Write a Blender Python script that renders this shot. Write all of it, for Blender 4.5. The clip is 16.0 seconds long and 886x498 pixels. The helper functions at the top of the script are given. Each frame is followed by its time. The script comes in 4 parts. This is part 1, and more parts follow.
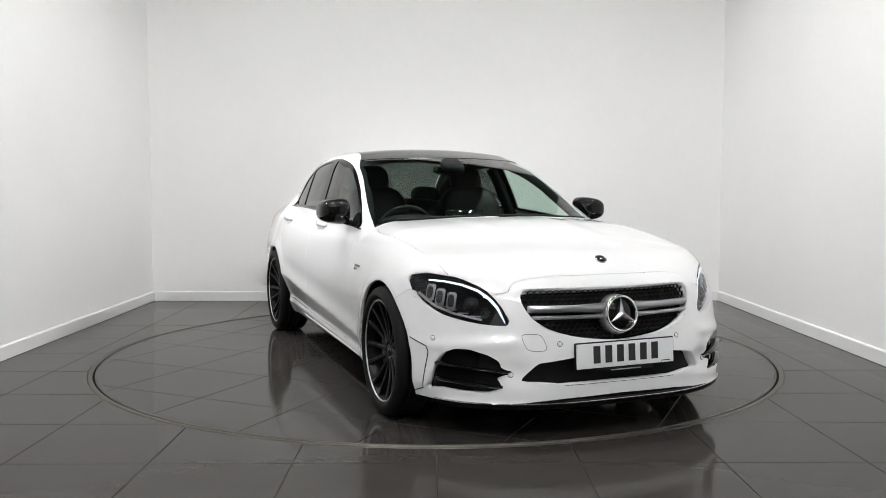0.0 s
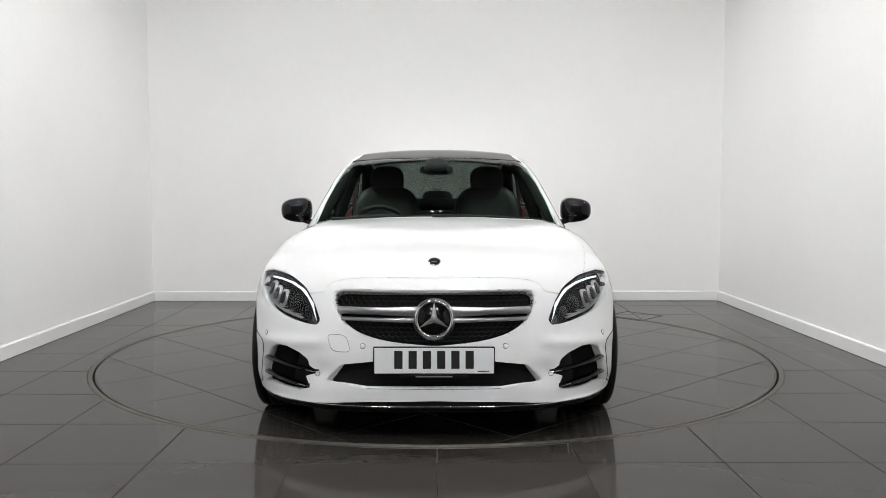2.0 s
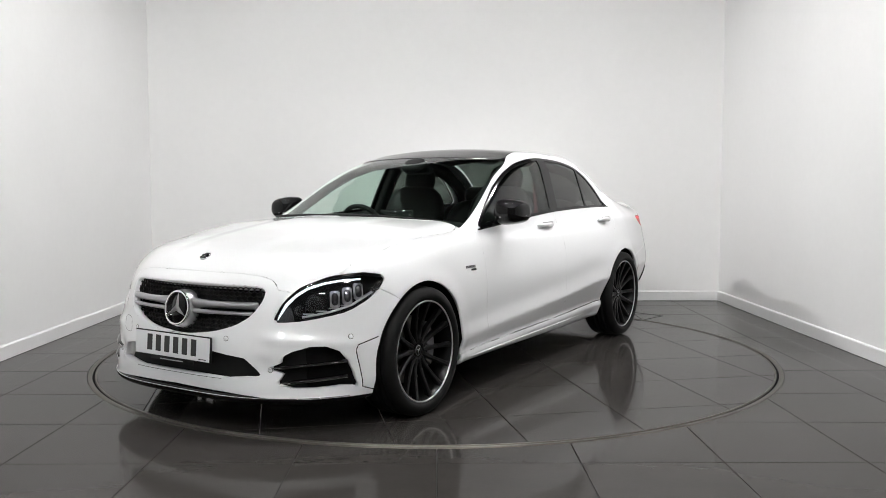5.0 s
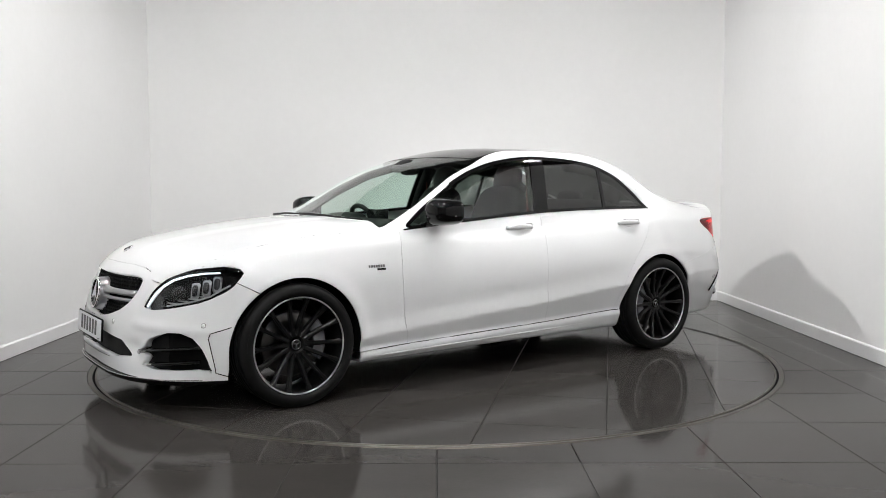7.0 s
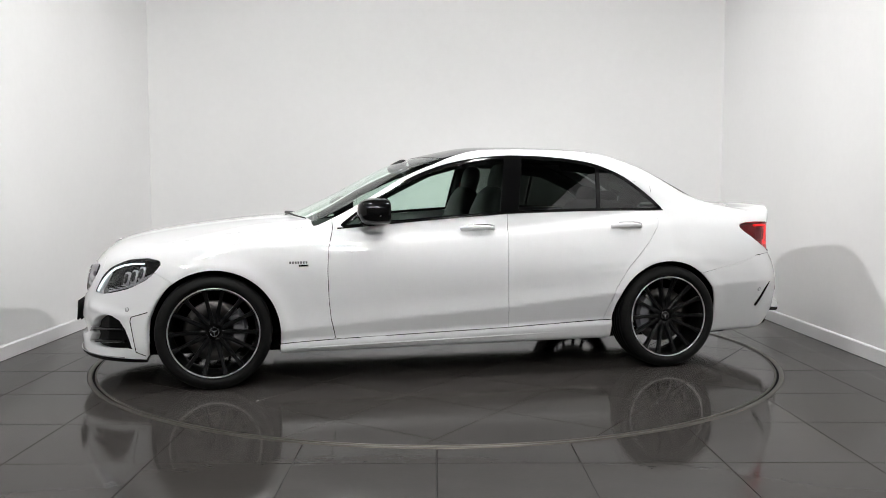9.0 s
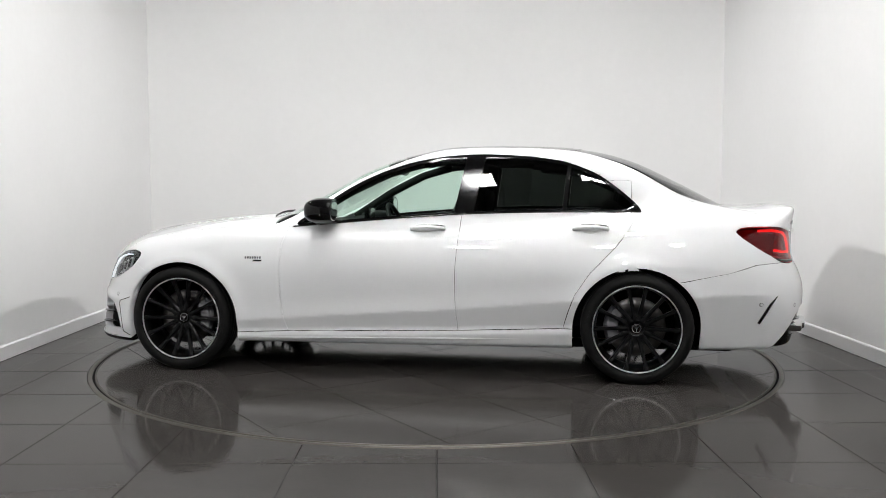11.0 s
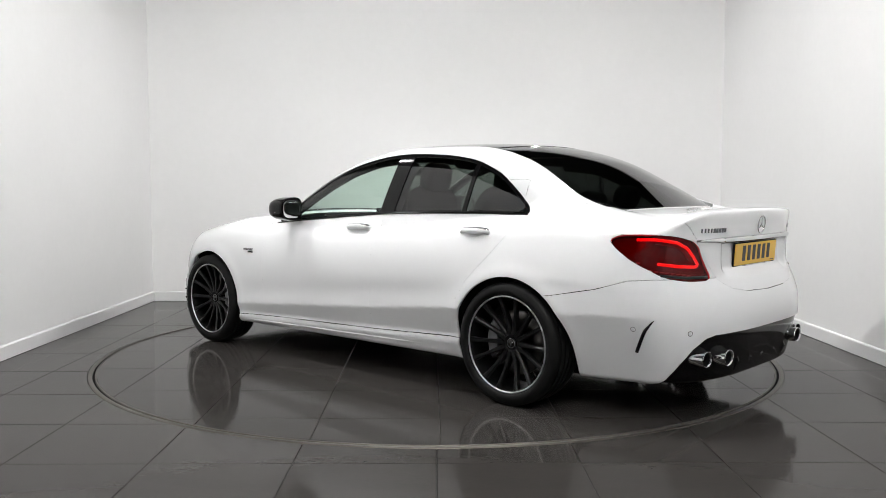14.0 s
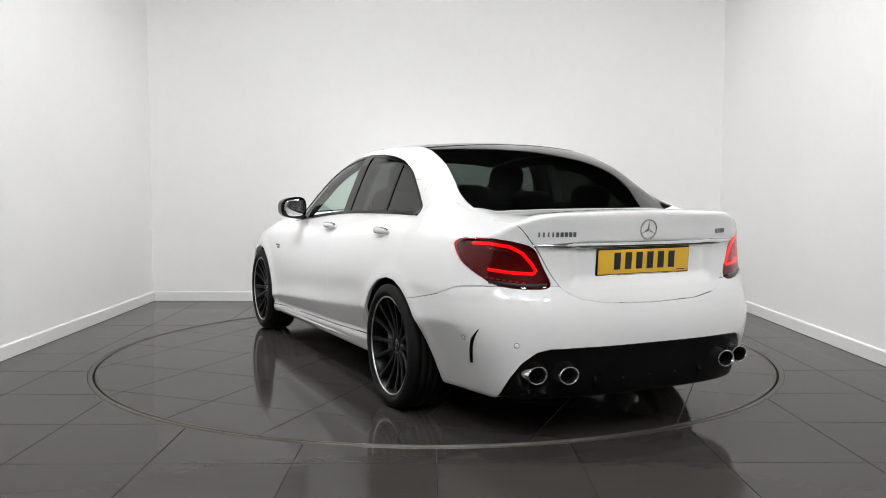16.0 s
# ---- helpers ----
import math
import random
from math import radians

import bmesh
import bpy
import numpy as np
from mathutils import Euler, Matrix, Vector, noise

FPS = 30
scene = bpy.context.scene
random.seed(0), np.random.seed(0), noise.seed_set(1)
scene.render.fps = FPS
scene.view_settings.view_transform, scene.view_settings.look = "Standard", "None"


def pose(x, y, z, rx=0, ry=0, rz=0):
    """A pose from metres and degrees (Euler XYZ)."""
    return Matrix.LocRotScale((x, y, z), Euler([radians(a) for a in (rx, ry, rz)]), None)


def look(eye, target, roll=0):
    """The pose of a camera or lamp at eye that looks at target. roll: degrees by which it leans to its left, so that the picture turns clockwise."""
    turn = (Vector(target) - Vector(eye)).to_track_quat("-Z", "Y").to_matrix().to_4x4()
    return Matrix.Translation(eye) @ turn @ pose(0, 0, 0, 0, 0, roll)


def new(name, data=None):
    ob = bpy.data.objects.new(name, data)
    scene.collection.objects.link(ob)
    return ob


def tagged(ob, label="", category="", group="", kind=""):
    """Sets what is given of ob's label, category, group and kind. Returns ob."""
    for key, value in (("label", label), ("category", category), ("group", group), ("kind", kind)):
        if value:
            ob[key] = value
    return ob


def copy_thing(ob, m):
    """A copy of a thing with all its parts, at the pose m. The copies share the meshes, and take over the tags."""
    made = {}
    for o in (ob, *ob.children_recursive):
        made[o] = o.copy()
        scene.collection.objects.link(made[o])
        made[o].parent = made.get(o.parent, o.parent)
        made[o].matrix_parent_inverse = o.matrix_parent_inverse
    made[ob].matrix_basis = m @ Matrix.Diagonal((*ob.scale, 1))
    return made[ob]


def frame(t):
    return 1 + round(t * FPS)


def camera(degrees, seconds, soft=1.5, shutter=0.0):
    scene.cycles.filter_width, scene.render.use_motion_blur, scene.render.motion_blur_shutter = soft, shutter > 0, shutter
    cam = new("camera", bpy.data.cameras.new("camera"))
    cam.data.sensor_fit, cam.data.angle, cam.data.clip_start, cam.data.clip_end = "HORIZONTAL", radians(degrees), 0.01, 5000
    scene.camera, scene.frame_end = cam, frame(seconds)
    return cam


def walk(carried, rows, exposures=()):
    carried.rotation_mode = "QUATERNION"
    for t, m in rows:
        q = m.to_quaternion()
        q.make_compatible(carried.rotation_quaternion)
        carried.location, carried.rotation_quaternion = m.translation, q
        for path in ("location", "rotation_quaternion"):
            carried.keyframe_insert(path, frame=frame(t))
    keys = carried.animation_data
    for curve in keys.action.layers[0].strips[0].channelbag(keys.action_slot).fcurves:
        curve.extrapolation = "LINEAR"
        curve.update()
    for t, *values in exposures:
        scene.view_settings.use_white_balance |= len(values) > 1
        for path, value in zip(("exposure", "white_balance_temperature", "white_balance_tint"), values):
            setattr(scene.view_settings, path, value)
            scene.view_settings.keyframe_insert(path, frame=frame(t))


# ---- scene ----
TABLE = [(0.0, -68.37), (0.5, -73.41), (1.0, -79.41), (1.5, -84.37), (2.0, -90.29), (2.5, -95.35), (3.0, -101.20), (3.5, -106.17),
         (4.0, -112.01), (4.6, -118.5), (5.3, -126.2), (6.0, -133.9), (6.5, -139.17), (7.0, -145.16), (7.5, -150.32), (8.0, -156.21),
         (8.5, -161.48), (9.0, -167.44), (9.6, -174.0), (10.3, -181.7), (11.0, -189.4), (11.5, -194.87), (12.0, -200.63), (12.5, -205.84),
         (13.0, -211.82), (13.5, -217.00), (14.0, -223.03), (14.5, -228.13), (15.0, -234.07), (15.5, -239.25), (16.0, -245.17)]
AXIS_X = -0.083  # the table's axis, in the car's own space
EYE = pose(0.0, -5.974, 1.145, 90 - 4.024, 0, -0.428)

cam = camera(55.33, 16.0, soft=0.9)
walk(cam, [(0.0, EYE), (16.0, EYE)], [(0.0, 0.0), (16.0, 0.0)])

# ---- light ----
world = bpy.data.worlds.new("world")
scene.world = world
world.use_nodes = True
world.node_tree.nodes["Background"].inputs[0].default_value = (0.9, 0.95, 1.0, 1)
world.node_tree.nodes["Background"].inputs[1].default_value = 0.02
WALL_TOP, CEILING = 3.2, 5.6
PANEL_GLOW = 113.0
# centres of the hall's light panels
PANELS = [(-1.2, -5.6), (1.2, -5.6), (-2.4, -8.8), (0.0, -8.8), (2.4, -8.8), (-1.1, -0.9), (1.1, -0.9)]
# track spotlights either side of the bay: place, aim, watts
SPOTS = [((-2.3, 0.3, 3.35), (1.5, 0.6, 0.5), 375.0), ((2.3, 0.3, 3.35), (-1.5, 0.6, 0.5), 300.0)]


# ---- materials ----
def material(name, colour, rough=0.5, metal=0.0, coat=0.0, ior=1.5):
    m = bpy.data.materials.new(name)
    m.use_nodes = True
    b = m.node_tree.nodes["Principled BSDF"]
    b.inputs["Base Color"].default_value = (*colour, 1)
    b.inputs["Roughness"].default_value = rough
    b.inputs["Metallic"].default_value = metal
    b.inputs["Coat Weight"].default_value = coat
    b.inputs["Coat Roughness"].default_value = 0.03
    b.inputs["IOR"].default_value = ior
    return m


def vary(m, scale, amount, bump=0.0, rough=0.0, stretch=(1, 1, 1), object_random=0.0):
    """Two scales of noise on the colour, the roughness and the relief of a material."""
    nt = m.node_tree
    b = nt.nodes["Principled BSDF"]
    geo = nt.nodes.new("ShaderNodeTexCoord")
    mapping = nt.nodes.new("ShaderNodeMapping")
    mapping.inputs["Scale"].default_value = stretch
    nt.links.new(geo.outputs["Object"], mapping.inputs["Vector"])
    big = nt.nodes.new("ShaderNodeTexNoise")
    big.inputs["Scale"].default_value, big.inputs["Detail"].default_value = scale, 6
    fine = nt.nodes.new("ShaderNodeTexNoise")
    fine.inputs["Scale"].default_value, fine.inputs["Detail"].default_value = scale * 14, 4
    for n in (big, fine):
        nt.links.new(mapping.outputs["Vector"], n.inputs["Vector"])
    mix = nt.nodes.new("ShaderNodeMath")
    mix.operation = "MULTIPLY_ADD"
    nt.links.new(fine.outputs["Fac"], mix.inputs[0])
    mix.inputs[1].default_value = 0.5
    nt.links.new(big.outputs["Fac"], mix.inputs[2])
    value = mix.outputs[0]
    if object_random:
        info = nt.nodes.new("ShaderNodeObjectInfo")
        add = nt.nodes.new("ShaderNodeMath")
        add.operation = "MULTIPLY_ADD"
        nt.links.new(info.outputs["Random"], add.inputs[0])
        add.inputs[1].default_value = object_random
        nt.links.new(value, add.inputs[2])
        value = add.outputs[0]
    ramp = nt.nodes.new("ShaderNodeMapRange")
    ramp.inputs["From Min"].default_value, ramp.inputs["From Max"].default_value = 0.35, 1.15 + object_random
    ramp.inputs["To Min"].default_value, ramp.inputs["To Max"].default_value = 1 - amount, 1 + amount
    nt.links.new(value, ramp.inputs["Value"])
    scale_node = nt.nodes.new("ShaderNodeVectorMath")
    scale_node.operation = "SCALE"
    scale_node.inputs[0].default_value = b.inputs["Base Color"].default_value[:3]
    nt.links.new(ramp.outputs["Result"], scale_node.inputs["Scale"])
    nt.links.new(scale_node.outputs["Vector"], b.inputs["Base Color"])
    if rough:
        base = b.inputs["Roughness"].default_value
        rr = nt.nodes.new("ShaderNodeMapRange")
        rr.inputs["From Min"].default_value, rr.inputs["From Max"].default_value = 0.35, 1.15
        rr.inputs["To Min"].default_value, rr.inputs["To Max"].default_value = max(0.0, base - rough), base + rough
        nt.links.new(mix.outputs[0], rr.inputs["Value"])
        nt.links.new(rr.outputs["Result"], b.inputs["Roughness"])
    if bump:
        bp = nt.nodes.new("ShaderNodeBump")
        bp.inputs["Strength"].default_value = 1.0
        bp.inputs["Distance"].default_value = bump
        nt.links.new(mix.outputs[0], bp.inputs["Height"])
        nt.links.new(bp.outputs["Normal"], b.inputs["Normal"])
    return m


def glass(name, colour, rough=0.0, straight=0.065):
    """Thin tinted glass: a clear see-through layer with a sharp reflection."""
    m = bpy.data.materials.new(name)
    m.use_nodes = True
    nt = m.node_tree
    nt.nodes.remove(nt.nodes["Principled BSDF"])
    out = nt.nodes["Material Output"]
    clear = nt.nodes.new("ShaderNodeBsdfTransparent")
    clear.inputs["Color"].default_value = (*colour, 1)
    gloss = nt.nodes.new("ShaderNodeBsdfGlossy")
    gloss.inputs["Roughness"].default_value = rough
    gloss.inputs["Color"].default_value = (1, 1, 1, 1)
    # both faces of a pane: 8 % straight on, all of it at a glance
    face = nt.nodes.new("ShaderNodeLayerWeight")
    face.inputs["Blend"].default_value = 0.5
    power = nt.nodes.new("ShaderNodeMath")
    power.operation = "POWER"
    power.inputs[1].default_value = 5
    nt.links.new(face.outputs["Facing"], power.inputs[0])
    add = nt.nodes.new("ShaderNodeMath")
    add.operation = "MULTIPLY_ADD"
    add.inputs[1].default_value, add.inputs[2].default_value = 0.85, straight
    nt.links.new(power.outputs[0], add.inputs[0])
    mix = nt.nodes.new("ShaderNodeMixShader")
    nt.links.new(add.outputs[0], mix.inputs[0])
    nt.links.new(clear.outputs[0], mix.inputs[1])
    nt.links.new(gloss.outputs[0], mix.inputs[2])
    nt.links.new(mix.outputs[0], out.inputs["Surface"])
    return m


def glow(name, colour, strength):
    m = material(name, (0.05, 0.05, 0.05), 0.4)
    b = m.node_tree.nodes["Principled BSDF"]
    b.inputs["Emission Color"].default_value = (*colour, 1)
    b.inputs["Emission Strength"].default_value = strength
    return m


WALL = vary(material("painted plaster", (0.775, 0.772, 0.77), 0.75), 1.2, 0.03, 0.0008)
SKIRT = vary(material("satin white paint", (0.72, 0.72, 0.72), 0.45), 3, 0.03, 0.0003)
CEIL = vary(material("grey hall roof sheet", (0.10, 0.10, 0.105), 0.7), 1, 0.1, 0.0004)
HALL = vary(material("grey hall wall paint", (0.22, 0.22, 0.22), 0.7), 1, 0.06, 0.0005)
TILE = vary(material("grey porcelain tile", (0.040, 0.037, 0.0347), 0.09, ior=1.17), 2.2, 0.16, 0.00008, 0.025, (1, 2.5, 1), 0.25)
GROUT = vary(material("dark grout", (0.018, 0.017, 0.016), 0.8), 20, 0.2, 0.0005)
STEEL = vary(material("worn steel trim", (0.14, 0.13, 0.115), 0.42, 1.0), 8, 0.1, 0.0, 0.06)
PAINT = vary(material("white car paint", (0.80, 0.805, 0.815), 0.3, 0.0, 1.0), 2, 0.012)
BLACK = vary(material("gloss black plastic", (0.004, 0.004, 0.0042), 0.08, 0.0, 0.0, 1.33), 6, 0.15)
MATT = vary(material("matt black plastic", (0.007, 0.007, 0.007), 0.55, ior=1.25), 25, 0.2, 0.0003)
DARK = material("black underbody", (0.006, 0.006, 0.006), 0.8, ior=1.15)
RUBBER = vary(material("tyre rubber", (0.0055, 0.0055, 0.0055), 0.6, ior=1.28), 30, 0.25, 0.0004)
RIM = vary(material("satin black alloy", (0.0035, 0.0035, 0.0037), 0.3, 0.0, ior=1.3), 12, 0.15)
CUT = vary(material("turned aluminium", (0.62, 0.62, 0.63), 0.38, 1.0), 30, 0.08)
BADGE = vary(material("dark badge metal", (0.16, 0.16, 0.17), 0.3, 1.0), 30, 0.1)
CHROME = material("chrome", (0.72, 0.72, 0.73), 0.07, 1.0)
SATIN = vary(material("satin silver plastic", (0.42, 0.42, 0.43), 0.28, 0.9), 20, 0.05)
DISC = vary(material("cast brake steel", (0.13, 0.125, 0.12), 0.35, 1.0), 40, 0.15)
CALIPER = vary(material("grey caliper paint", (0.16, 0.16, 0.17), 0.35, 0.2), 20, 0.1)
LEATHER = vary(material("black leather", (0.007, 0.007, 0.007), 0.5, ior=1.28), 40, 0.2, 0.0006)
TRIM = vary(material("dark cabin plastic", (0.008, 0.008, 0.0085), 0.6, ior=1.28), 40, 0.2, 0.0004)
RED_BELT = vary(material("red belt webbing", (0.10, 0.008, 0.008), 0.7), 60, 0.1)
HEADLINER = vary(material("black headliner cloth", (0.012, 0.012, 0.012), 0.9, ior=1.2), 60, 0.2)
PLATE_W = vary(material("white reflective plate", (0.72, 0.73, 0.74), 0.35), 20, 0.03)
PLATE_Y = vary(material("yellow reflective plate", (0.78, 0.47, 0.03), 0.35), 20, 0.03)
INK = material("black plate ink", (0.01, 0.01, 0.01), 0.4)
GLASS = glass("clear green glass", (0.78, 0.90, 0.84))
TINT = glass("dark privacy glass", (0.11, 0.125, 0.115))
WINDSCREEN = glass("windscreen glass", (0.76, 0.87, 0.81))
LENS = glass("clear lamp lens", (0.93, 0.94, 0.95), 0.0, 0.03)
RED_LENS = glass("red lamp lens", (0.75, 0.03, 0.04), 0.0, 0.035)
LAMP_DARK = vary(material("dark lamp housing", (0.008, 0.008, 0.009), 0.3, 0.1), 20, 0.1)
LAMP_RED = vary(material("red lamp reflector", (0.11, 0.005, 0.006), 0.2, 0.3), 60, 0.25)
DRL = glow("white light guide", (0.85, 0.93, 1.0), 1.6)
TAIL = glow("red light guide", (1.0, 0.045, 0.06), 1.5)
PANEL = glow("light panel diffuser", (1.0, 0.995, 0.985), PANEL_GLOW)


# ---- mesh tools ----
def link(name, bm, mat, parent=None, label="", smooth=True):
    me = bpy.data.meshes.new(name)
    bm.normal_update()
    bm.to_mesh(me)
    bm.free()
    if mat:
        me.materials.append(mat)
    if smooth:
        me.shade_smooth()
    ob = new(name, me)
    ob.parent = parent
    if label:
        ob["label"] = label
    return ob


def part(name, bm, mat, parent, label="", smooth=True):
    return link(name, bm, mat, parent, label, smooth)


def empty(name, parent=None):
    ob = new(name)
    ob.empty_display_size = 0.1
    ob.parent = parent
    return ob


def box(bm, x0, x1, y0, y1, z0, z1, bevel=0.0, m=None):
    made = bmesh.ops.create_cube(bm, size=1)["verts"]
    for v in made:
        v.co = Vector((x0 + (v.co.x + 0.5) * (x1 - x0), y0 + (v.co.y + 0.5) * (y1 - y0), z0 + (v.co.z + 0.5) * (z1 - z0)))
    if bevel:
        edges = list({e for v in made for e in v.link_edges})
        out = bmesh.ops.bevel(bm, geom=edges, offset=bevel, segments=2, affect="EDGES")
        made = list({v for f in out["faces"] for v in f.verts} | {v for v in made if v.is_valid})
    if m:
        for v in made:
            v.co = m @ v.co
    return bm


def lathe(profile, steps=64, axis="y"):
    """A turned solid: profile of (along the axis, radius); closed round."""
    bm = bmesh.new()
    rings = []
    for a, r in profile:
        ring = []
        for i in range(steps):
            t = 2 * math.pi * i / steps
            c, s = r * math.cos(t), r * math.sin(t)
            ring.append(bm.verts.new({"y": (c, a, s), "x": (a, c, s), "z": (c, s, a)}[axis]))
        rings.append(ring)
    for p, q in zip(rings, rings[1:]):
        for i in range(steps):
            j = (i + 1) % steps
            bm.faces.new((p[i], p[j], q[j], q[i]))
    bmesh.ops.recalc_face_normals(bm, faces=bm.faces)
    return bm


def tube(points, radius, steps=10, closed=False, squash=1.0):
    """A round bar along points."""
    bm = bmesh.new()
    pts = [Vector(p) for p in points]
    n = len(pts)
    rings = []
    for i, p in enumerate(pts):
        a = pts[(i - 1) % n] if (closed or i) else pts[0]
        b = pts[(i + 1) % n] if (closed or i < n - 1) else pts[-1]
        d = (b - a).normalized()
        side = d.cross(Vector((0, 0, 1)))
        side = side.normalized() if side.length > 1e-4 else Vector((1, 0, 0))
        up = side.cross(d)
        r = radius[i] if isinstance(radius, (list, tuple)) else radius
        rings.append([bm.verts.new(p + side * r * math.cos(t) + up * r * squash * math.sin(t)) for t in (2 * math.pi * k / steps for k in range(steps))])
    for i in range(n if closed else n - 1):
        p, q = rings[i], rings[(i + 1) % n]
        for k in range(steps):
            bm.faces.new((p[k], p[(k + 1) % steps], q[(k + 1) % steps], q[k]))
    if not closed:
        bm.faces.new(rings[0])
        bm.faces.new(rings[-1])
    bmesh.ops.recalc_face_normals(bm, faces=bm.faces)
    return bm


def moved(bm, m):
    bmesh.ops.transform(bm, matrix=m, verts=bm.verts)
    return bm


def joined(*bms):
    out = bmesh.new()
    for b in bms:
        me = bpy.data.meshes.new("join")
        b.to_mesh(me)
        b.free()
        out.from_mesh(me)
        bpy.data.meshes.remove(me)
    return out


def spline(points, x):
    """Smooth curve through sorted (x, value) points, by monotone-like Hermite pieces."""
    px = np.array([p[0] for p in points], float)
    py = np.array([p[1] for p in points], float)
    d = np.gradient(py, px)
    i = np.clip(np.searchsorted(px, x) - 1, 0, len(px) - 2)
    h = px[i + 1] - px[i]
    t = np.clip((x - px[i]) / h, 0, 1)
    a, b = py[i], py[i + 1]
    return (1 + 2 * t) * (1 - t) ** 2 * a + t * (1 - t) ** 2 * h * d[i] + t * t * (3 - 2 * t) * b + t * t * (t - 1) * h * d[i + 1]


def polygon_field(pts):
    """Signed distance to a closed outline: negative inside."""
    pts = np.array(pts, float)

    def f(u, v):
        q = np.stack([u, v], -1)
        dist = np.full(u.shape, 1e9)
        inside = np.zeros(u.shape, bool)
        for a, b in zip(pts, np.roll(pts, -1, 0)):
            e = b - a
            w = q - a
            t = np.clip((w @ e) / (e @ e), 0, 1)
            dist = np.minimum(dist, np.linalg.norm(w - t[..., None] * e, axis=-1))
            cross = ((a[1] <= v) & (v < b[1])) | ((b[1] <= v) & (v < a[1]))
            with np.errstate(divide="ignore", invalid="ignore"):
                xi = a[0] + (v - a[1]) / (b[1] - a[1]) * (b[0] - a[0])
            inside ^= cross & (u < xi)
        return np.where(inside, -dist, dist)
    return f


def rounded(pts, n=4):
    """Corner-cut smoothing of a closed outline."""
    p = np.array(pts, float)
    for _ in range(n):
        q = np.roll(p, -1, 0)
        p = np.stack([0.8 * p + 0.2 * q, 0.2 * p + 0.8 * q], 1).reshape(-1, 2)
    return p


# ---- the room ----
HALF, BACK, FRONT, THICK = 2.92, 2.70, -5.2, 0.12
HALL_X, HALL_N, HALL_S = 7.0, 7.0, -11.0


def room():
    def slab(name, *size, mat=WALL, label=""):
        ob = link(name, box(bmesh.new(), *size), mat, smooth=False)
        tagged(ob, label, "", "", "structure")
        return ob
    slab("wall_north", -HALF - THICK, HALF + THICK, BACK, BACK + THICK, 0, WALL_TOP, label="plain white painted partition wall behind the turntable")
    slab("wall_west", -HALF - THICK, -HALF, FRONT, BACK, 0, WALL_TOP, label="plain white painted side partition with white skirting")
    slab("wall_east", HALF, HALF + THICK, FRONT, BACK, 0, WALL_TOP, label="plain white painted side partition with white skirting")
    # the hall that closes the place round the bay
    slab("wall_hall_north", -HALL_X, HALL_X, HALL_N, HALL_N + THICK, 0, CEILING, mat=HALL, label="plain grey hall wall")
    slab("wall_hall_south", -HALL_X, HALL_X, HALL_S - THICK, HALL_S, 0, CEILING, mat=HALL, label="plain grey hall wall")
    slab("wall_hall_west", -HALL_X - THICK, -HALL_X, HALL_S - THICK, HALL_N + THICK, 0, CEILING, mat=HALL, label="plain grey hall wall")
    slab("wall_hall_east", HALL_X, HALL_X + THICK, HALL_S - THICK, HALL_N + THICK, 0, CEILING, mat=HALL, label="plain grey hall wall")
    slab("ceiling", -HALL_X - THICK, HALL_X + THICK, HALL_S - THICK, HALL_N + THICK, CEILING, CEILING + 0.15, mat=CEIL, label="plain dark grey hall ceiling with square light panels")
    # skirting boards with a chamfered top edge
    def skirt(length, m):
        bm = bmesh.new()
        prof = [(0, 0), (0.018, 0), (0.018, 0.088), (0.012, 0.096), (0, 0.098)]
        a = [bm.verts.new((0, p, q)) for p, q in prof]
        b = [bm.verts.new((length, p, q)) for p, q in prof]
        for i in range(5):
            bm.faces.new((a[i], a[(i + 1) % 5], b[(i + 1) % 5], b[i]))
        bm.faces.new(a)
        bm.faces.new(b)
        bmesh.ops.recalc_face_normals(bm, faces=bm.faces)
        ob = link("baseboard", moved(bm, m), SKIRT, smooth=False)
        tagged(ob, "white painted skirting board with a chamfered top", "", "", "structure")
    skirt(2 * HALF - 0.04, pose(HALF - 0.02, BACK, 0.003, 0, 0, 180))
    skirt(BACK - FRONT, pose(-HALF, BACK, 0.003, 0, 0, -90))
    skirt(BACK - FRONT, pose(HALF, FRONT, 0.003, 0, 0, 90))


def lights():
    first = None
    for x, y in PANELS:
        if first is None:
            first = empty("ceiling_light")
            bm = bmesh.new()
            for a in ((-0.31, 0.31, -0.31, -0.285), (-0.31, 0.31, 0.285, 0.31), (-0.31, -0.285, -0.285, 0.285), (0.285, 0.31, -0.285, 0.285)):
                box(bm, *a, -0.02, 0.0)
            part("frame", bm, SKIRT, first, smooth=False)
            part("diffuser", box(bmesh.new(), -0.285, 0.285, -0.285, 0.285, -0.014, -0.004), PANEL, first, "glowing white diffuser", smooth=False)
            tagged(first, "square white ceiling light panel, switched on", "light", "ceiling lights")
            first.matrix_basis = pose(x, y, CEILING)
        else:
            copy_thing(first, pose(x, y, CEILING))


